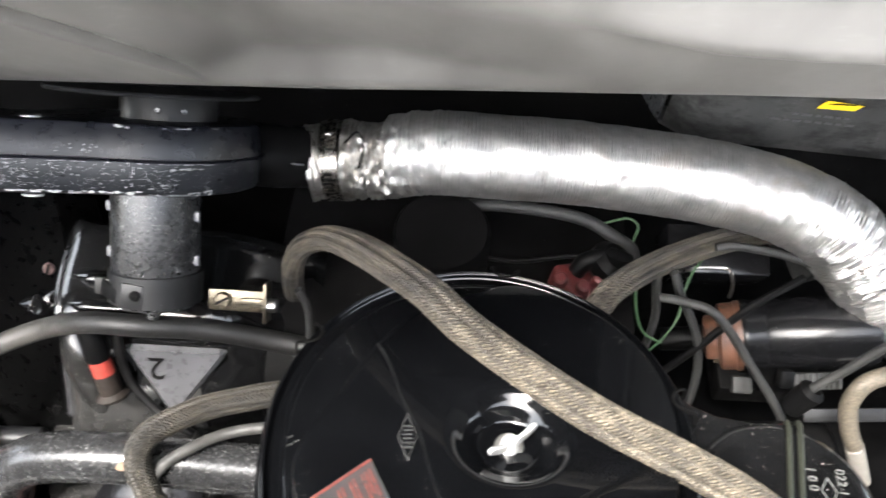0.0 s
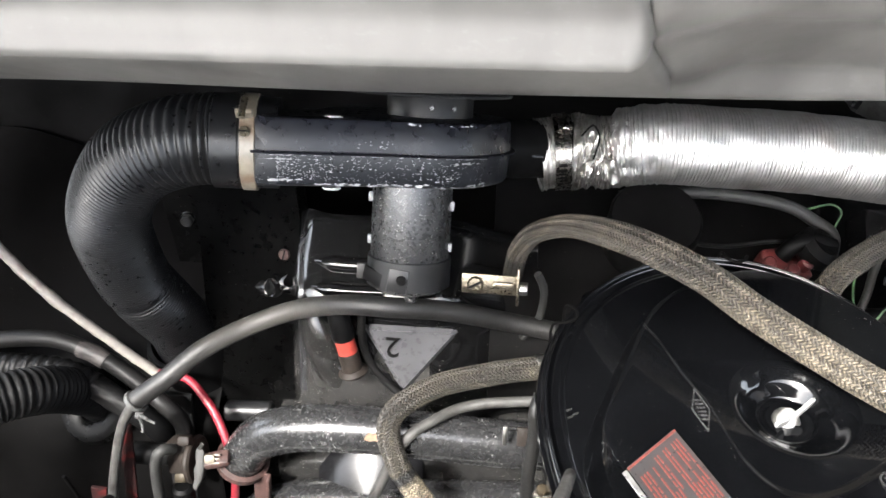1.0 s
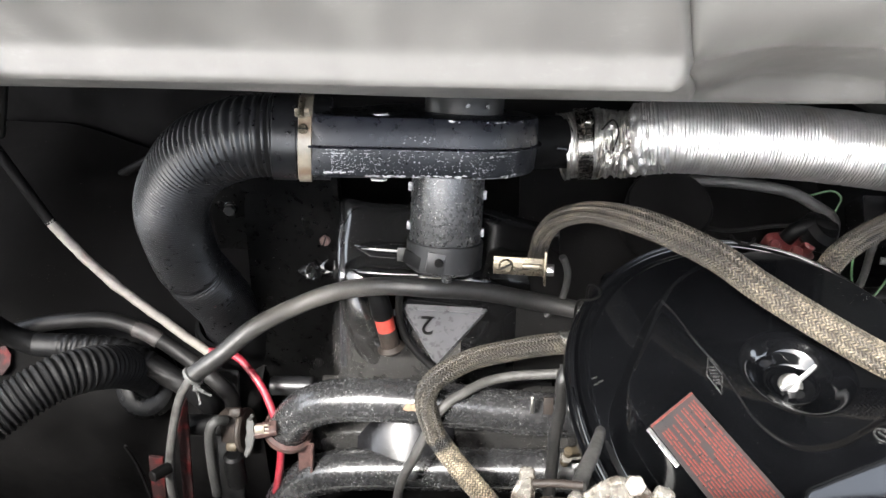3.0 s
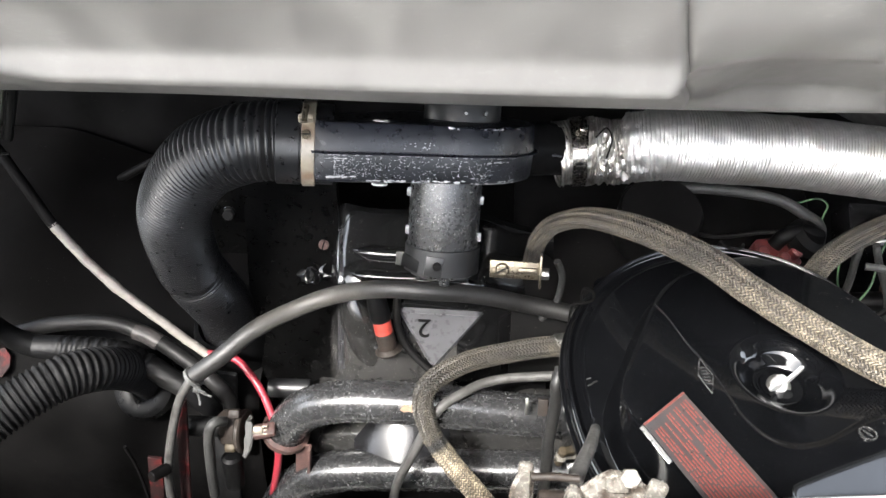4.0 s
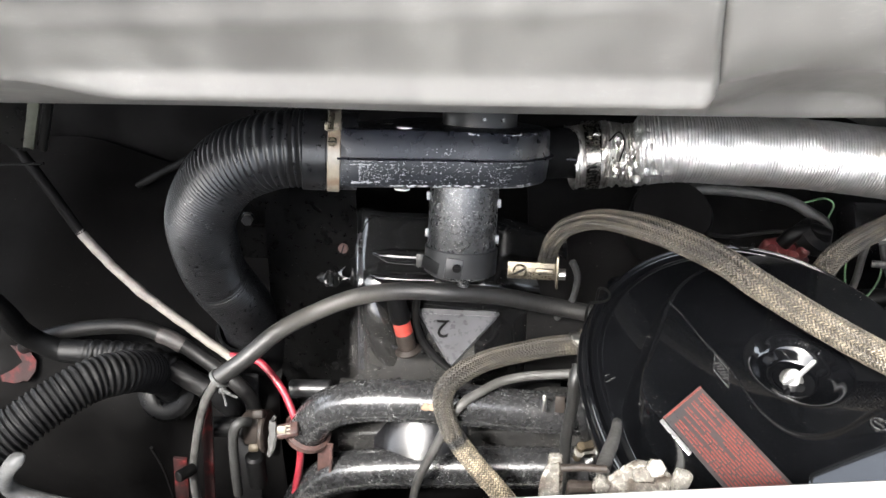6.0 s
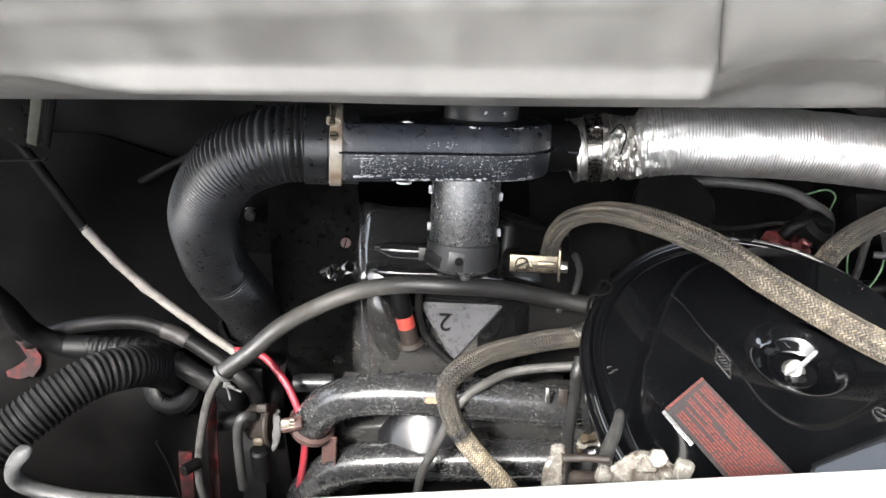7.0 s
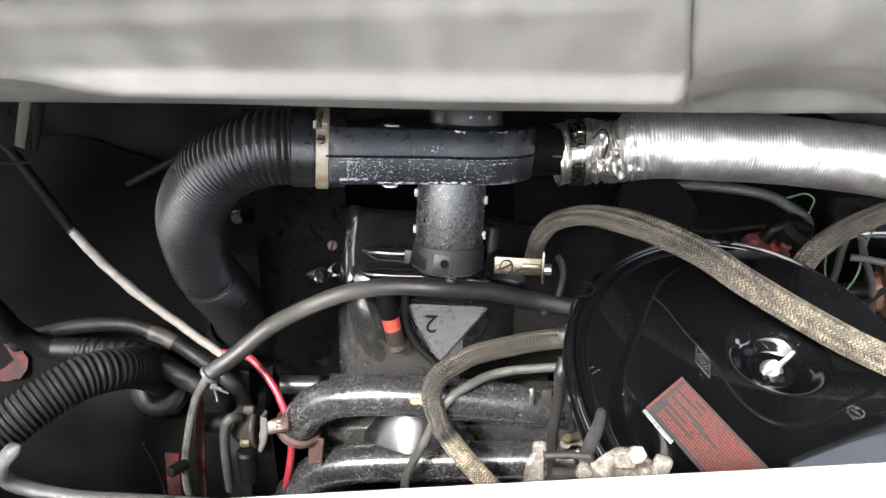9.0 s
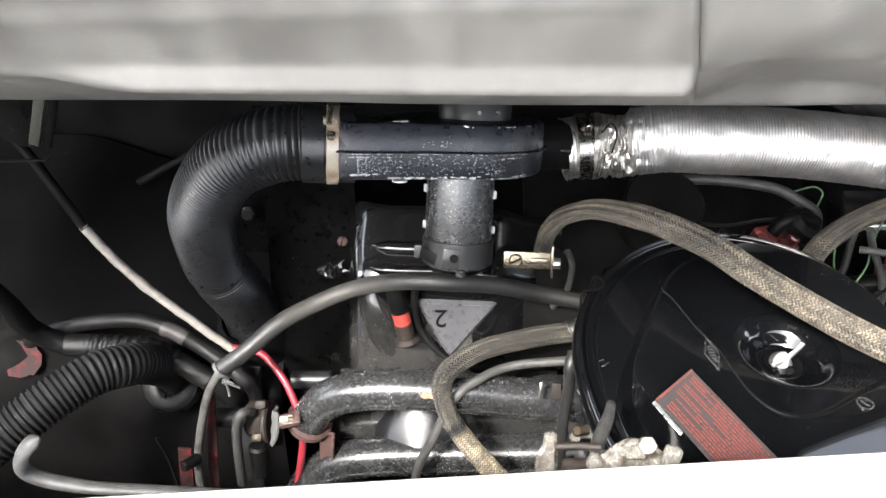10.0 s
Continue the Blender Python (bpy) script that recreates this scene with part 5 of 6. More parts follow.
def build_cables():
    cable("ignition_cable", [(-0.03, 0.447, 0.768), (-0.06, 0.45, 0.774), (-0.106, 0.452, 0.783), (-0.161, 0.442, 0.808), (-0.211, 0.427, 0.829), (-0.257, 0.432, 0.823), (-0.309, 0.448, 0.790), (-0.351, 0.438, 0.776), (-0.388, 0.41, 0.775), (-0.42, 0.385, 0.76), (-0.449, 0.37, 0.743)], 0.0092, M_CABLE, "thick black rubber cable looping over the engine, painted paler along one lit stretch", segs=18)
    cable("lower_cable", [(-0.445, 0.372, 0.748), (-0.456, 0.366, 0.733), (-0.469, 0.36, 0.710), (-0.482, 0.345, 0.672), (-0.493, 0.325, 0.625), (-0.496, 0.310, 0.58), (-0.49, 0.30, 0.50)], 0.0048, M_LINE, "grey cable running down past a zip tie")
    z = thing("zip_tie", (-0.447, 0.370, 0.735), "frayed pale cable tie", "cable tie")
    part("loop", ring_band((-0.4485, 0.3695, 0.7425), (0.7, 0.4, 0.6), 0.0105, 0.005, 0.0012, 24), M_SEAL, z)
    part("buckle", block((0.007, 0.006, 0.006), pose(-0.443, 0.358, 0.738, 20, 30, 10), 0.001), M_SEAL, z)
    for d in ((0.016, -0.004, -0.004), (0.012, -0.006, 0.006), (0.004, -0.01, -0.012)):
        part("tail", tube([(-0.443, 0.357, 0.738), (-0.443 + d[0] * 0.5, 0.357 + d[1] * 0.4, 0.738 + d[2] * 0.7), (-0.443 + d[0], 0.357 + d[1], 0.738 + d[2])], 0.0013, 6, 0.003), M_SEAL, z)
    cable("sleeved_cable", [(-0.6065, 0.4838, 0.841), (-0.586, 0.475, 0.804), (-0.553, 0.461, 0.768), (-0.514, 0.45, 0.729), (-0.468, 0.438, 0.685), (-0.452, 0.435, 0.686)], lambda s, a: 0.0052 + 0.0009 * np.exp(-(((s - 0.090) / 0.008) ** 2)) + 0.0004 * np.sin(s * 210) * np.cos(a + s * 60) + 0.0003 * np.sin(s * 900 + 2 * a), M_PALE, "cable in a pale grey sleeve with a taped joint")
    # takes the wing's near-black, so the dark of the corner is in its colour
    cable("sleeved_cable_end", [(-0.70, 0.56, 0.93), (-0.66, 0.53, 0.90), (-0.632, 0.505, 0.878), (-0.605, 0.483, 0.838)], 0.0056, M_WING, "black end of the sleeved cable")
    cable("red_wire", [(-0.470, 0.439, 0.684), (-0.433, 0.43, 0.690), (-0.412, 0.414, 0.686), (-0.394, 0.395, 0.672), (-0.380, 0.370, 0.648), (-0.380, 0.355, 0.606), (-0.394, 0.338, 0.54), (-0.41, 0.33, 0.46)], 0.0043, M_RED, "bright red insulated wire by the flange")
    c = thing("corrugated_conduit", (-0.53, 0.42, 0.63), "black corrugated conduit entering a rubber grommet", "conduit")

    def rad(s, a):
        ph = np.cos(2 * math.pi * s / 0.0062)
        return 0.0225 - 0.0050 * smooth01((0.09 - s) / 0.09) + 0.0013 * np.tanh(2 * ph) + 0 * a
    part("ribbed_tube", tube([(-0.556, 0.440, 0.605), (-0.554, 0.428, 0.645), (-0.553, 0.408, 0.690), (-0.560, 0.382, 0.728), (-0.582, 0.358, 0.746), (-0.608, 0.33, 0.750), (-0.635, 0.30, 0.748), (-0.67, 0.265, 0.738), (-0.72, 0.23, 0.70)], rad, 32, 0.0011), M_CONDUIT, c)
    part("grommet", lathe([(0.018, 0.0), (0.041, 0.0), (0.043, 0.005), (0.039, 0.011), (0.024, 0.013), (0.018, 0.010), (0.018, 0)], (-0.556, 0.437, 0.612), (-0.15, -0.55, 0.75), 36), M_SHADE, c)
    lm = thing("wiring_loom", (-0.60, 0.432, 0.66), "black taped wiring loom over the conduit", "wiring loom", "cables")
    lp = [(-0.70, 0.41, 0.86), (-0.690, 0.42, 0.782), (-0.692, 0.43, 0.722), (-0.661, 0.432, 0.690), (-0.604, 0.432, 0.690), (-0.564, 0.432, 0.686), (-0.531, 0.423, 0.675), (-0.493, 0.41, 0.657), (-0.464, 0.4, 0.626), (-0.45, 0.39, 0.58)]
    part("sleeve", tube(lp, lambda s, a: 0.0120 + 0.0006 * np.cos(2 * a + s * 30) + 0 * a, 20, 0.003), M_RUBBER, lm)
    part("tape_wrap", tube(lp[3:7], lambda s, a: 0.0133 + 0.0009 * np.tanh(3 * np.sin(s * 560 + a)) * smooth01((s - 0.02) / 0.02) + 0.0007 * np.cos(3 * a), 24, 0.0012), M_TAPE, lm, "wrinkled black tape")
    part("tape_end", tube(lp[6:8], lambda s, a: 0.0129 + 0.0005 * np.cos(5 * a + s * 200), 20, 0.002), M_LOOM, lm, "dusty tape end")
    cable("taped_loom", [(-0.73, 0.455, 0.66), (-0.695, 0.45, 0.688), (-0.643, 0.455, 0.703), (-0.578, 0.455, 0.711), (-0.535, 0.447, 0.702), (-0.50, 0.435, 0.686), (-0.456, 0.41, 0.673), (-0.438, 0.40, 0.650), (-0.441, 0.39, 0.615), (-0.44, 0.385, 0.56)], 0.0090, M_LOOM, "taped black wiring loom with a grey patch", segs=14)
    solid("tape_patch", tube([(-0.548, 0.4495, 0.7055), (-0.535, 0.447, 0.702), (-0.520, 0.442, 0.6955)], 0.0097, 14, 0.003), M_PATCH, "pale grey tape wrapped round a loom", "tape")
    cable("vacuum_line", [(-0.055, 0.40, 0.738), (-0.0887, 0.40, 0.732), (-0.1259, 0.398, 0.7275), (-0.1530, 0.391, 0.7255), (-0.1755, 0.373, 0.7306), (-0.1918, 0.362, 0.7263), (-0.2039, 0.351, 0.7155), (-0.2128, 0.340, 0.6988), (-0.2221, 0.330, 0.6786), (-0.240, 0.318, 0.63), (-0.25, 0.31, 0.55)], 0.0050, M_LINE, "thin grey rubber line looping over the pipe")
    cable("plug_wire", [(-0.243, 0.452, 0.800), (-0.2455, 0.444, 0.778), (-0.244, 0.436, 0.755), (-0.235, 0.427, 0.733), (-0.212, 0.415, 0.712), (-0.185, 0.405, 0.70)], 0.0040, M_LOOM, "thin black wire beside the spark plug")
    cable("lever_rod", [(-0.0850, 0.464, 0.8400), (-0.0800, 0.462, 0.8290), (-0.0775, 0.460, 0.8143), (-0.0796, 0.458, 0.7864), (-0.0870, 0.456, 0.7690), (-0.094, 0.455, 0.757)], 0.0036, M_GREY, "bent bare metal rod")
    cable("rear_cable", [(0.0, 0.60, 0.81), (0.032, 0.598, 0.818), (0.092, 0.60, 0.819), (0.157, 0.59, 0.818), (0.19, 0.58, 0.807), (0.213, 0.575, 0.791), (0.22, 0.57, 0.76)], 0.0062, M_GREY, "grey rubber cable under the foil hose")
    g = "wires by the coil"
    cable("grey_lead", [(0.215, 0.475, 0.84), (0.233, 0.47, 0.842), (0.26, 0.46, 0.838), (0.302, 0.45, 0.784), (0.339, 0.43, 0.734), (0.35, 0.42, 0.69)], 0.0038, M_GREY, "grey rubber lead across the coil", g)
    cable("grey_lead", [(0.27, 0.53, 0.846), (0.29, 0.53, 0.849), (0.337, 0.53, 0.839), (0.389, 0.52, 0.825), (0.428, 0.51, 0.805), (0.46, 0.50, 0.76)], 0.0038, M_GREY, "grey rubber lead passing under the foil hose", g)
    cable("grey_lead", [(0.216, 0.50, 0.85), (0.219, 0.50, 0.824), (0.226, 0.50, 0.785), (0.222, 0.49, 0.75)], 0.0038, M_GREY, "short grey rubber lead", g)
    cable("grey_lead", [(0.228, 0.495, 0.85), (0.237, 0.49, 0.829), (0.258, 0.48, 0.789), (0.267, 0.47, 0.753), (0.267, 0.46, 0.718), (0.26, 0.45, 0.68)], 0.0038, M_GREY, "grey rubber lead hanging in front of the coil", g)
    cable("grey_lead", [(0.40, 0.42, 0.885), (0.375, 0.42, 0.859), (0.357, 0.42, 0.827), (0.339, 0.42, 0.798), (0.33, 0.42, 0.77)], 0.0038, M_GREY, "grey lead with a black boot", g)
    cable("green_wire", [(0.2646, 0.535, 0.8261), (0.2538, 0.52, 0.8243), (0.2459, 0.505, 0.8148), (0.2421, 0.49, 0.7991), (0.2336, 0.48, 0.7869), (0.227, 0.475, 0.7803), (0.215, 0.47, 0.765)], 0.0011, M_GREEN, "long thin green insulated wire", g, 8)
    cable("green_wire", [(0.2000, 0.495, 0.836), (0.1996, 0.49, 0.8242), (0.2035, 0.485, 0.8056), (0.211, 0.48, 0.7886), (0.2203, 0.478, 0.7814), (0.230, 0.476, 0.778)], 0.0011, M_GREEN, "thin green insulated wire in a loop", g, 8)
    cable("green_wire", [(0.175, 0.592, 0.806), (0.1882, 0.59, 0.8137), (0.2056, 0.59, 0.82), (0.2156, 0.585, 0.8152), (0.2136, 0.58, 0.8037), (0.2103, 0.575, 0.7932), (0.205, 0.57, 0.775)], 0.0011, M_GREEN, "thin curled green wire", g, 8)
    cable("black_wire", [(0.05, 0.56, 0.792), (0.10, 0.555, 0.790), (0.15, 0.56, 0.795), (0.19, 0.56, 0.795)], 0.0024, M_LOOM, "thin shiny black wire behind the air cleaner", g, 8)
    cable("black_wire", [(0.232, 0.47, 0.735), (0.262, 0.475, 0.775), (0.30, 0.49, 0.815), (0.345, 0.51, 0.835)], 0.0036, M_RUBBER, "black wire across the coil", g, 8)
    cable("control_cable", [(-0.0715, 0.236, 0.917), (-0.0745, 0.225, 0.930), (-0.081, 0.205, 0.946), (-0.089, 0.185, 0.960), (-0.095, 0.168, 0.972)], lambda t, a: 0.0036 + 0.0012 * smooth01(t / 0.07) + 0.0002 * np.cos(9 * a + t * 900), M_LINE, "ribbed grey control cable running to the latch", segs=27)
    e = thing("cable_end", (-0.080, 0.30, 0.72), "tarnished brass cable end beside the air cleaner", "cable end")
    part("barrel", turned(0.0045, 0.03, 0.001, (-0.078, 0.302, 0.735), (0.05, -0.1, 1), 12), M_OCHRE, e)
    part("nut", hexnut((-0.079, 0.299, 0.752), (0.3, -0.4, 0.8), 0.010, 0.006), M_LATCH, e)
    cable("brace_rod", [(-0.52, 0.75, 0.765), (-0.586, 0.74, 0.722), (-0.639, 0.735, 0.692), (-0.72, 0.73, 0.645)], 0.006, M_DARK, "thin dark rod across the bulkhead")
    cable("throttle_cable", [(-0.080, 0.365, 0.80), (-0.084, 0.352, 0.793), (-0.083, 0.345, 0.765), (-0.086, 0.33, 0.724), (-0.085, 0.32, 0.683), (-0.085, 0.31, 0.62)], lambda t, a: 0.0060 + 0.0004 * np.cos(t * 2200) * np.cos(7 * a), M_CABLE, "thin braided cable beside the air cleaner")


build_cables()


def build_fittings():
    # spark plug connector
    p = thing("spark_plug_cap", (-0.2545, 0.421, 0.73), "spark plug connector with an orange-red sleeve", "spark plug")
    a = Vector((-0.011, 0.021, 0.05)).normalized()
    o = Vector((-0.2530, 0.4185, 0.735))
    part("plug_well", lathe([(0.0, -0.006), (0.0165, -0.006), (0.0195, 0.0015), (0.0215, 0.0022), (0.0222, 0.0), (0.0222, -0.008)], (-0.2575, 0.4395, 0.7375), (0, -0.86, 0.5), 40), M_EDGE, p, "black recess with a shiny rim")
    # near-black disc stands in for the shade inside the recess
    part("well_floor", turned(0.0172, 0.0012, 0.0004, (-0.2575, 0.4425, 0.7355), (0, -0.86, 0.5), 36), M_SHADE, p)
    part("seal_ring", turned(0.0145, 0.008, 0.0035, o - a * 0.002, a, 28), M_GRIME, p, "dirty brown seal")
    part("collar", turned(0.0100, 0.026, 0.002, o, a, 24), M_GRIME, p)
    part("sleeve", turned(0.0096, 0.020, 0.002, o + a * 0.021, a, 24), M_ORED, p, "orange-red sleeve")
    part("boot", lathe([(0.0100, 0), (0.0112, 0.004), (0.0105, 0.02), (0.008, 0.04), (0, 0.042)], o + a * 0.039, a, 24), M_RUBBER, p)
    # bracket
    b = thing("wire_bracket", (-0.125, 0.437, 0.84), "yellowed zinc bracket with a slotted screw and a nut", "bracket")
    n = Vector((0.06, -0.80, 0.60))
    m = axes_at((-0.127, 0.440, 0.8515), (1, -0.05, 0.03), Vector((1, -0.05, 0.03)).cross(-n))
    part("strip", block((0.048, 0.017, 0.002), m, 0.0006), M_BRASSY, b)
    part("fold", block((0.018, 0.006, 0.004), m @ Matrix.Translation((0.012, 0, 0.002)), 0.001), M_BRASSY, b)
    part("end_plate", block((0.0022, 0.032, 0.014), m @ Matrix.Translation((0.0245, 0.001, 0.004)), 0.0006), M_BRASSY, b)
    part("nut", hexnut(m @ Vector((0.0256, -0.001, 0.005)), m.to_3x3() @ Vector((1, 0, 0)), 0.010, 0.007), M_STEEL, b)
    screw(m @ Vector((-0.012, 0, 0.001)), m.to_3x3() @ Vector((0, 0, 1)), 0.0068, b, (0.7, 0, 0.5), M_BRASSY)
    # fitting at the end of the short braided hose
    f = thing("hose_fitting", (-0.06, 0.425, 0.74), "dull metal hose tail into the air cleaner", "fitting")
    part("tail", turned(0.011, 0.04, 0.002, (-0.082, 0.421, 0.7595), (1, 0.12, 0), 24), M_STEEL, f)
    part("collar", turned(0.0135, 0.008, 0.002, (-0.070, 0.4225, 0.7595), (1, 0.12, 0), 24), M_CREAM, f)
    # tee piece and clamp beside the rusty flange
    t = thing("fuel_tee", (-0.44, 0.36, 0.60), "black rubber tee with brass-coloured clamp ends", "fitting")
    part("rubber_pipe", turned(0.0115, 0.065, 0.003, (-0.495, 0.372, 0.636), (1, -0.09, 0.2), 24), M_RUBBER, t)
    part("square_clamp", block((0.021, 0.034, 0.022), axes_at((-0.427, 0.364, 0.655), (1, 0, 0.1), (0, 0.6, 0.8)), 0.003), M_GRIME, t)
    part("clamp_cap", block((0.013, 0.010, 0.012), axes_at((-0.417, 0.366, 0.680), (1, 0, 0.1), (0, 0.8, 0.6)), 0.003), M_GRIME, t)
    part("clamp_foot", block((0.013, 0.010, 0.015), axes_at((-0.4265, 0.350, 0.634), (1, 0, 0.1), (0, 0.8, 0.6)), 0.003), M_OCHRE, t)
    part("lower_tail", turned(0.011, 0.05, 0.003, (-0.430, 0.333, 0.575), (0.03, 0.25, 0.95), 20), M_RUBBER, t)
    w = thing("wing_clamp", (-0.40, 0.355, 0.62), "bent tin hose clip beside the flange", "clamp")
    part("disc", turned(0.024, 0.007, 0.002, (-0.416, 0.362, 0.650), (1, -0.06, 0.1), 28), M_GRIME, w)
    n = Vector((0.05, -0.62, 0.78))
    mc = axes_at((-0.4005, 0.347, 0.667), (1, 0.06, 0), Vector((1, 0.06, 0)).cross(-n))
    if (mc.to_3x3() @ Vector((0, 1, 0))).z < 0:
        mc = mc @ Matrix.Rotation(math.pi, 4, "Z")
    part("strap", plate([(-0.003, 0.017), (-0.004, 0.009), (-0.003, 0.003), (-0.005, -0.004), (-0.004, -0.012), (-0.006, -0.020), (-0.003, -0.024), (0.000, -0.019), (0.002, -0.010), (0.005, -0.003), (0.004, 0.006), (0.005, 0.013), (0.001, 0.019)], mc, 0.002, 0.0005), M_CLIP, w, "dull bent tin strap")
    part("rolled_edge", tube([mc @ Vector((0.0055, 0.004, 0.003)), mc @ Vector((0.003, -0.012, 0.0035)), mc @ Vector((-0.001, -0.020, 0.003))], 0.0013, 8, 0.003), M_CLIP, w)
    part("screw_head", block((0.011, 0.009, 0.006), mc @ Matrix.Translation((0.011, 0.007, 0.003)), 0.002), M_CREAM, w, "pale grimy screw head")
    for k in (-1, 0, 1):
        part("tooth", block((0.006, 0.0022, 0.003), mc @ Matrix.Translation((0.018, 0.007 + 0.004 * k, 0.003)), 0.0008), M_CREAM, w)
    part("bent_ear", block((0.004, 0.009, 0.002), mc @ Matrix.Translation((0.002, 0.019, 0.003)) @ pose(0, 0, 0, 25, 0, -35), 0.0006), M_CLIP, w)
    u = thing("return_pipe", (-0.448, 0.325, 0.52), "hooked grey metal pipe end", "pipe")
    part("hook", tube([(-0.428, 0.358, 0.676), (-0.433, 0.352, 0.685), (-0.439, 0.347, 0.681), (-0.4445, 0.342, 0.660), (-0.4495, 0.332, 0.615), (-0.453, 0.323, 0.57)], 0.0056, 14, 0.003), M_GREY, u)
    # red painted bracket low down beside the cable
    r = thing("red_bracket", (-0.49, 0.33, 0.5), "flaking red painted body bracket", "bracket")
    part("web", block((0.012, 0.004, 0.20), axes_at((-0.483, 0.335, 0.603), (1, 0, -0.1), (0.05, 0.35, 0.94)) @ pose(0, 0, 0, 90, 0, 0), 0.001), M_BODYRED, r)
    part("foot", block((0.016, 0.004, 0.10), axes_at((-0.516, 0.319, 0.580), (1, 0, -0.1), (0.05, 0.35, 0.94)) @ pose(0, 0, 0, 90, 0, 0), 0.001), M_BODYRED, r)
    part("bolt", turned(0.0065, 0.022, 0.001, (-0.490, 0.322, 0.632), (-0.5, -0.7, 0.4), 16), M_DARK, r)
    part("post", block((0.030, 0.006, 0.26), axes_at((-0.465, 0.395, 0.53), (1, 0, -0.1), (0.05, 0.30, 0.95)) @ pose(0, 0, 0, 90, 0, 0), 0.002), M_CUP, r)
    part("rim", tube([(-0.533, 0.33, 0.66), (-0.529, 0.325, 0.62), (-0.528, 0.315, 0.57), (-0.53, 0.305, 0.5)], 0.0018, 8, 0.004), M_DARK, r)
    # red patches on the side wall
    e = thing("paint_patch", (-0.748, 0.443, 0.655), "patch of old red body paint low on the side wall", "panel")
    rnd = random.Random(12)
    mp = axes_at((-0.735, 0.437, 0.648), (1, 0, 0.05), Vector((1, 0, 0.05)).cross(Vector((0, 0.6, -0.8))))
    outl = [((0.022 + 0.005 * rnd.random()) * math.cos(a), (0.020 + 0.007 * rnd.random()) * math.sin(a)) for a in np.linspace(0, 2 * math.pi, 22, endpoint=False)]
    part("flake", plate(outl, mp, 0.003, 0), M_BODYRED, e, smooth=False)
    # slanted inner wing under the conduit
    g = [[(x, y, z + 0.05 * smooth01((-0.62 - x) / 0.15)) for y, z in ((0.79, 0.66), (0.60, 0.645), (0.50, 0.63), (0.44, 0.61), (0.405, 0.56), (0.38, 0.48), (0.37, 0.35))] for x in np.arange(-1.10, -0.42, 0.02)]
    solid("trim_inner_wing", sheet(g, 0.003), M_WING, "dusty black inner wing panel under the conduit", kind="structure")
    # green-grey support strip in the far corner
    s = thing("support_strip", (-0.60, 0.45, 0.95), "folded grey-green steel strip in the corner of the bay", "bracket")
    part("strip", block((0.009, 0.004, 0.15), pose(-0.5375, 0.43, 1.070, 0, 27, 0), 0.001), M_OLIVE, s)
    part("edge", block((0.008, 0.006, 0.15), pose(-0.528, 0.432, 1.066, 0, 27, 0), 0.002), M_SHADE, s)
    part("web", block((0.06, 0.004, 0.14), pose(-0.575, 0.436, 1.070, 0, 27, 0), 0.001), M_SHADE, s)
    part("lower_rail", tube([(-0.66, 0.43, 0.981), (-0.60, 0.43, 0.983), (-0.566, 0.43, 0.985)], 0.0012, 8, 0.004), M_SHADE, s)
    # latch hardware on the near edge
    h = thing("lid_latch", (-0.09, 0.15, 0.96), "dirty cream-zinc latch plate with bolts on the bay edge", "latch")
    n0 = Vector((0.05, -0.75, 0.66))
    ml = axes_at((-0.121, 0.155, 0.969), (1, -0.02, 0.05), Vector((1, -0.02, 0.05)).cross(-n0))

    def tongue(name, ml, outline, thick, bevel, label=""):
        bm = plate(outline, ml, thick, bevel)
        return part(name, bm, M_LATCH, h, label)

    tongue("striker", ml, [(0, -0.014), (0, 0.026)] + [(-0.015 * math.sin(radians(a)), 0.026 * math.cos(radians(a)) - 0.002) for a in range(12, 92, 13)] + [(-0.015, -0.014)], 0.007, 0.0025, "rounded cream striker")
    part("striker_tab", block((0.009, 0.006, 0.011), pose(-0.1265, 0.166, 0.986, -20, 0, 0), 0.002), M_LATCH, h)
    part("bar", tube([(-0.123, 0.161, 0.987), (-0.110, 0.161, 0.989), (-0.095, 0.160, 0.990)], 0.0024, 10, 0.003), M_GRIME, h)
    mt = axes_at((-0.075, 0.153, 0.979), (1, 0, 0.12), Vector((1, 0, 0.12)).cross(-n0))
    tongue("tongue_plate", mt, [(-0.027, -0.012), (-0.027, 0.000), (-0.024, 0.006), (-0.018, 0.010), (-0.008, 0.017), (0.001, 0.021), (0.010, 0.018), (0.019, 0.012), (0.027, 0.001), (0.027, -0.012)], 0.006, 0.002, "stepped cream latch tongue")
    tongue("raised_step", mt @ Matrix.Translation((0, 0, 0.005)), [(-0.004, 0.008), (-0.004, 0.016), (0.004, 0.018), (0.010, 0.015), (0.010, 0.007)], 0.004, 0.0014)
    part("nose", block((0.010, 0.010, 0.011), pose(-0.0985, 0.153, 0.984, -25, 20, -10), 0.0035), M_LATCH, h)
    part("lug", block((0.011, 0.008, 0.014), pose(-0.0525, 0.152, 0.996, -25, 14, -6), 0.0025), M_LATCH, h)
    part("bolt", hexnut(Vector((-0.067, 0.160, 0.995)), Vector((0.05, -0.55, 0.83)), 0.011, 0.005), M_LATCH, h)
    part("stay", block((0.018, 0.008, 0.018), pose(-0.110, 0.152, 0.972, -20, 0, 0), 0.003), M_GRIME, h)
    part("leg", block((0.03, 0.008, 0.07), pose(-0.10, 0.146, 0.945, 0, 0, 5), 0.001), M_DARK, h)


build_fittings()


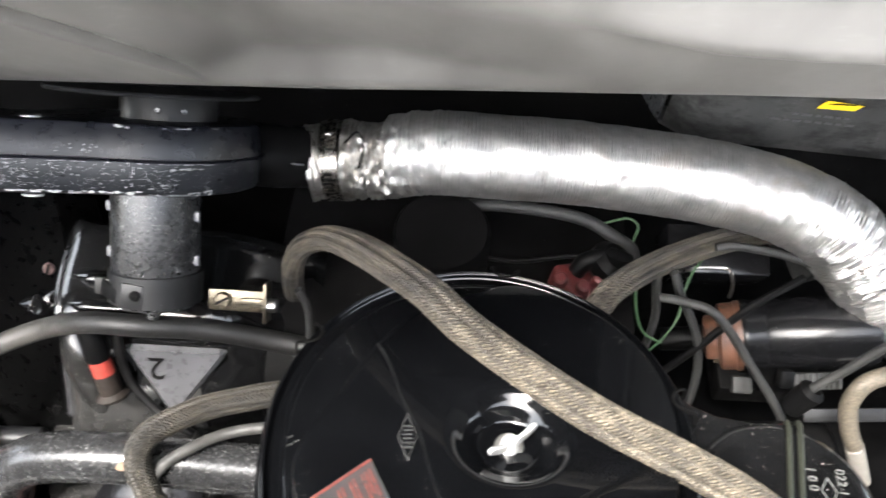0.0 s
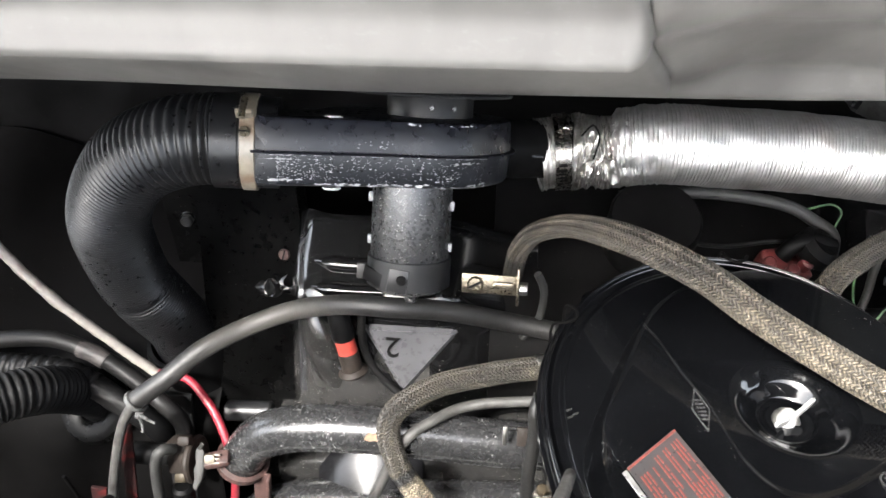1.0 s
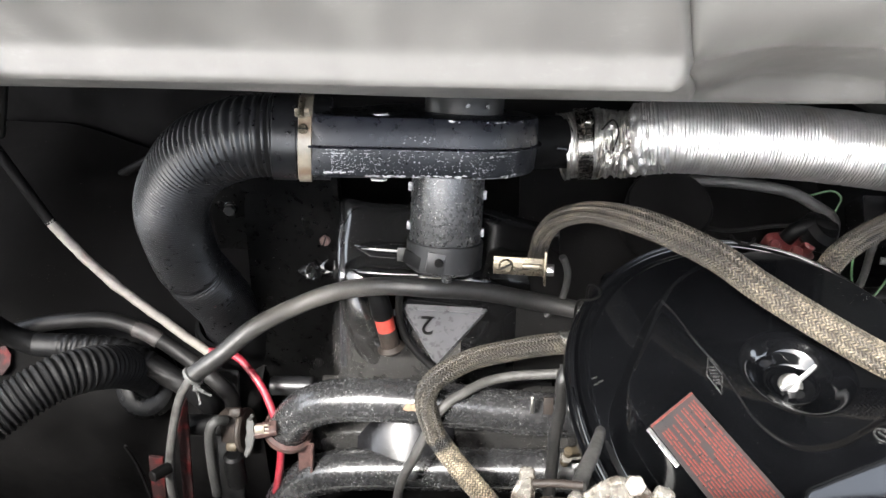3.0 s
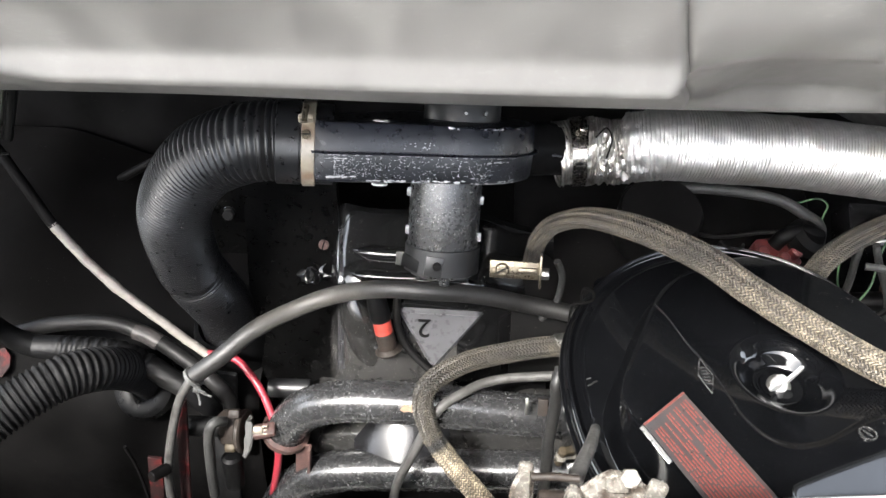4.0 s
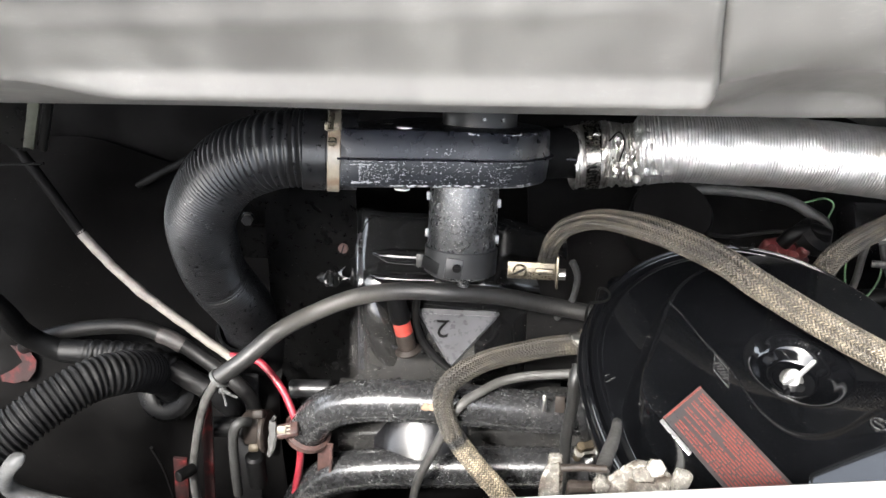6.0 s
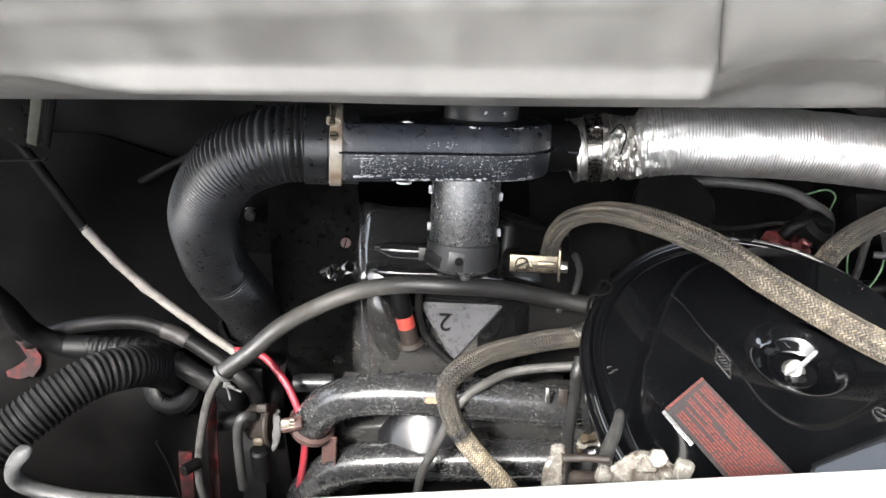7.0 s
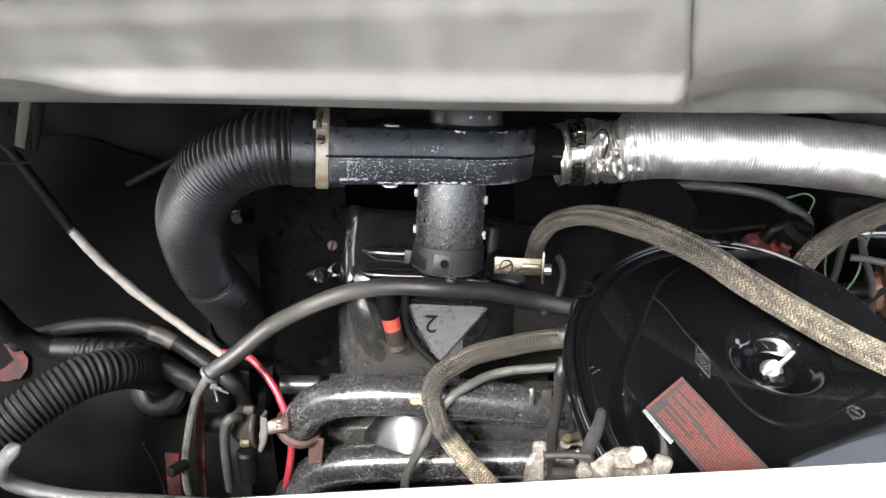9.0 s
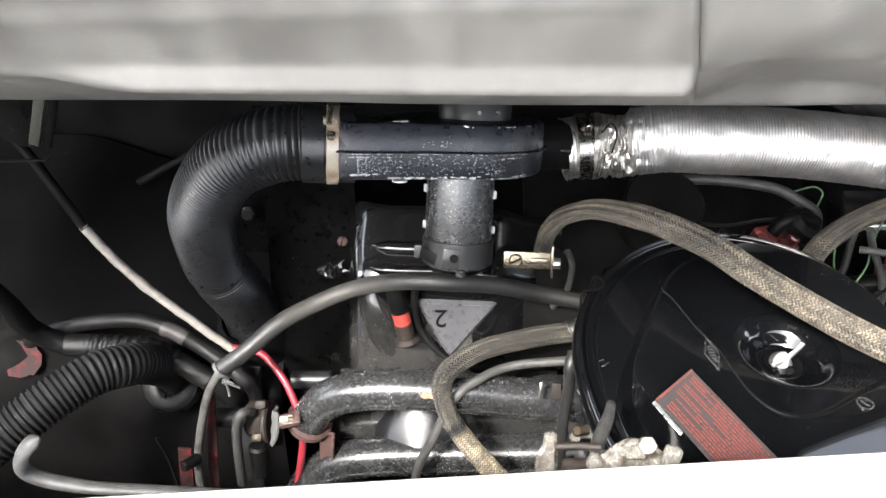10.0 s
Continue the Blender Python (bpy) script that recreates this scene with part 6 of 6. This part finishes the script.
def build_coil_side():
    c = thing("ignition_coil", (0.36, 0.495, 0.74), "dark cylindrical ignition coil with a terracotta cap", "coil")
    ax = Vector((0.103, -0.010, 0.030)).normalized()
    o = Vector((0.318, 0.516, 0.744))
    part("can", lathe([(0, 0), (0.0335, 0), (0.035, 0.002), (0.035, 0.005), (0.0335, 0.007), (0.0335, 0.020), (0.0326, 0.0215), (0.0335, 0.023), (0.0335, 0.11), (0.030, 0.116), (0, 0.118)], o, ax, 44), M_COIL, c)
    cap = part("cap", lathe([(0, -0.034), (0.013, -0.034), (0.0200, -0.033), (0.0212, -0.031), (0.0215, -0.0215), (0.0295, -0.0205), (0.0318, -0.0185), (0.0322, -0.006), (0.0335, -0.005), (0.0335, 0.0), (0, 0.001)], o, ax, 40), M_TERRA, c, "terracotta insulating cap")
    part("tower", turned(0.0115, 0.045, 0.002, o - ax * 0.075, ax, 24), M_RUBBER, cap)
    for d in ((0, -0.018, -0.014), (0, -0.020, 0.008)):
        part("terminal", block((0.014, 0.006, 0.002), axes_at(o + Vector(d) - ax * 0.018, (1, 0, -0.2), (0, 0.7, 0.7)), 0.0005), M_BRASSY, cap)
    sad = part("saddle", block((0.046, 0.016, 0.004), pose(0.372, 0.462, 0.752, 50, 0, 6), 0.001), M_CLIP, c, "ridged grey saddle")
    for q in range(9):
        part("ridge", block((0.0022, 0.015, 0.002), pose(0.372, 0.462, 0.752, 50, 0, 6) @ Matrix.Translation((-0.020 + 0.005 * q, 0, 0.0025)), 0.0005), M_SEAL, sad)
    part("saddle_clip", block((0.014, 0.016, 0.010), pose(0.340, 0.457, 0.760, 50, 10, 6), 0.002), M_RUBBER, c)
    part("terminal_block", block((0.018, 0.016, 0.010), pose(0.313, 0.470, 0.729, 40, 0, 0), 0.002), M_GREY, c)
    part("base", block((0.10, 0.06, 0.03), pose(0.35, 0.51, 0.70, 10, 0, 0), 0.004), M_DARK, c)
    part("boot", lathe([(0.006, 0), (0.010, 0.004), (0.011, 0.03), (0.006, 0.034)], (0.330, 0.42, 0.768), (0.35, 0, 0.9), 18), M_RUBBER, c)
    d = thing("relay_box", (0.30, 0.58, 0.74), "dark plastic relay box in a wire frame", "relay")
    part("case", block((0.10, 0.05, 0.05), pose(0.30, 0.60, 0.765, 30, 0, 0), 0.004), M_COIL, d)
    part("wire_frame", tube([(0.255, 0.56, 0.783), (0.2646, 0.555, 0.7899), (0.2728, 0.555, 0.7939), (0.2962, 0.555, 0.7949), (0.3018, 0.55, 0.794), (0.3065, 0.546, 0.780), (0.3073, 0.545, 0.7650)], 0.0018, 8, 0.002), M_STEEL, d)
    part("connector", block((0.04, 0.03, 0.04), pose(0.39, 0.575, 0.79, 25, 0, 20), 0.004), M_GREY, d)
    r = thing("distributor_cap", (0.16, 0.53, 0.74), "brick-red distributor cap with a black lead socket", "distributor")
    body = block((0.046, 0.040, 0.040), pose(0.160, 0.540, 0.768, 8, 10, 24), 0.007, 3)
    for v in body.verts:
        v.co += Vector((noise.noise(v.co * 60), noise.noise(v.co * 60 + Vector((5, 0, 0))), noise.noise(v.co * 60 + Vector((0, 5, 0))))) * 0.004
    cap = part("cap", body, M_DULLRED, r)
    for dx, dy in ((-0.016, -0.006), (0.002, -0.014), (0.016, -0.004)):
        part("tower", turned(0.0065, 0.014, 0.002, (0.160 + dx, 0.540 + dy, 0.784), (0.2 * dx / 0.016, -0.2, 1), 18), M_DULLRED, cap)
    part("socket", turned(0.022, 0.026, 0.007, (0.183, 0.552, 0.785), (0.5, -0.1, 1), 28), M_RUBBER, r)
    part("boot", tube([(0.205, 0.556, 0.796), (0.188, 0.552, 0.806), (0.166, 0.548, 0.803), (0.157, 0.545, 0.790)], 0.0085, 16, 0.003), M_RUBBER, r)
    s = thing("fuse_stub", (0.34, 0.40, 0.66), "black pump body with a red seal below the duct", "pump")
    part("body", turned(0.03, 0.10, 0.004, (0.29, 0.42, 0.69), (1, 0, 0.05), 32), M_DARK, s)
    part("grey_strap", block((0.10, 0.012, 0.003), pose(0.405, 0.435, 0.742, 40, 0, 4), 0.001), M_CUP, s)
    part("neck", turned(0.011, 0.09, 0.002, (0.310, 0.386, 0.698), (0, 0, 1), 18), M_DARK, s)
    part("seal", lathe([(0, 0), (0.014, 0), (0.012, 0.01), (0, 0.014)], (0.312, 0.385, 0.775), (0, -0.4, 0.9), 20), M_BODYRED, s, "red rubber seal")
    w = thing("white_sleeve_hose", (0.44, 0.33, 0.66), "short braided hose ending in a white cuff", "hose")
    part("braided_tube", tube([(0.375, 0.402, 0.848), (0.363, 0.40, 0.842), (0.357, 0.398, 0.832), (0.357, 0.396, 0.812), (0.366, 0.392, 0.786), (0.378, 0.388, 0.764)], lambda t, a: 0.0068 + 0.0005 * np.cos(t * 2200) * np.cos(9 * a), 40, 0.0008), M_CLOTH, w)
    part("cuff", turned(0.0076, 0.05, 0.002, (0.376, 0.389, 0.768), (0.38, -0.15, -0.8), 24), M_PALE, w)
    # grey boxed corner with a sticker and smudged print
    k = thing("corner_panel", (0.45, 0.70, 0.86), "grey boxed corner panel with smudged print", "panel")

    def face_y(x, z):
        return 0.672 - 0.10 * (x - 0.24) - 0.30 * (z - 0.86)

    g = []
    for x in np.linspace(0.243, 0.80, 30):
        r0 = 0.02 * (1 - min(1.0, (x - 0.243) / 0.03)) ** 2
        col = [(x, face_y(x, 0.86) + 0.05, 0.848), (x, face_y(x, 0.86) + 0.012, 0.850), (x, face_y(x, 0.86) + 0.002, 0.855)]
        g.append([(a, b + r0, c) for a, b, c in col + [(x, face_y(x, z), z) for z in np.linspace(0.862, 1.18, 24)]])
    part("front_sheet", sheet(g, 0.003), M_CORNER, k, "smudged grey front")
    part("side_sheet", sheet([[(0.240 - 0.01 * v, face_y(0.24, z) + 0.024 + 0.12 * v, z - 0.02 * v) for z in np.linspace(0.86, 1.18, 14)] for v in np.linspace(0, 1, 6)], 0.003), M_TINGREY, k)

    def on_face(x, z, d):
        return Vector((x, face_y(x, z) - d, z))

    fx, fz = (1, -0.10, 0.0), (0, -0.30, 1)
    rnd = random.Random(8)
    for row_z, x0, x1 in ((0.909, 0.345, 0.395), (0.900, 0.328, 0.397)):
        x = x0
        while x < x1:
            ln = 0.004 + 0.006 * rnd.random()
            part("print_bar", block((ln * 0.8, 0.0032, 0.0006), axes_at(on_face(x + ln / 2, row_z, 0.0016), fx, fz), 0), M_PRINT, k, smooth=False)
            x += ln + 0.0025
    st = thing("warning_sticker", (0.387, 0.64, 0.908), "small yellow sticker with a black mark on the corner panel", "sticker")
    ms = axes_at(on_face(0.380, 0.925, 0.0014), fx, fz)
    part("paper", plate([(-0.0185, -0.0055), (0.0135, -0.0045), (0.0185, 0.003), (-0.013, 0.0055)], ms, 0.0008, 0), M_YELLOW, st, smooth=False)
    part("mark", plate([(-0.011, 0.0018), (0.012, 0.0034), (0.012, 0.0046), (-0.004, 0.0040)], ms @ Matrix.Translation((0, 0, 0.001)), 0.0005, 0), M_DARK, st, smooth=False)


build_coil_side()
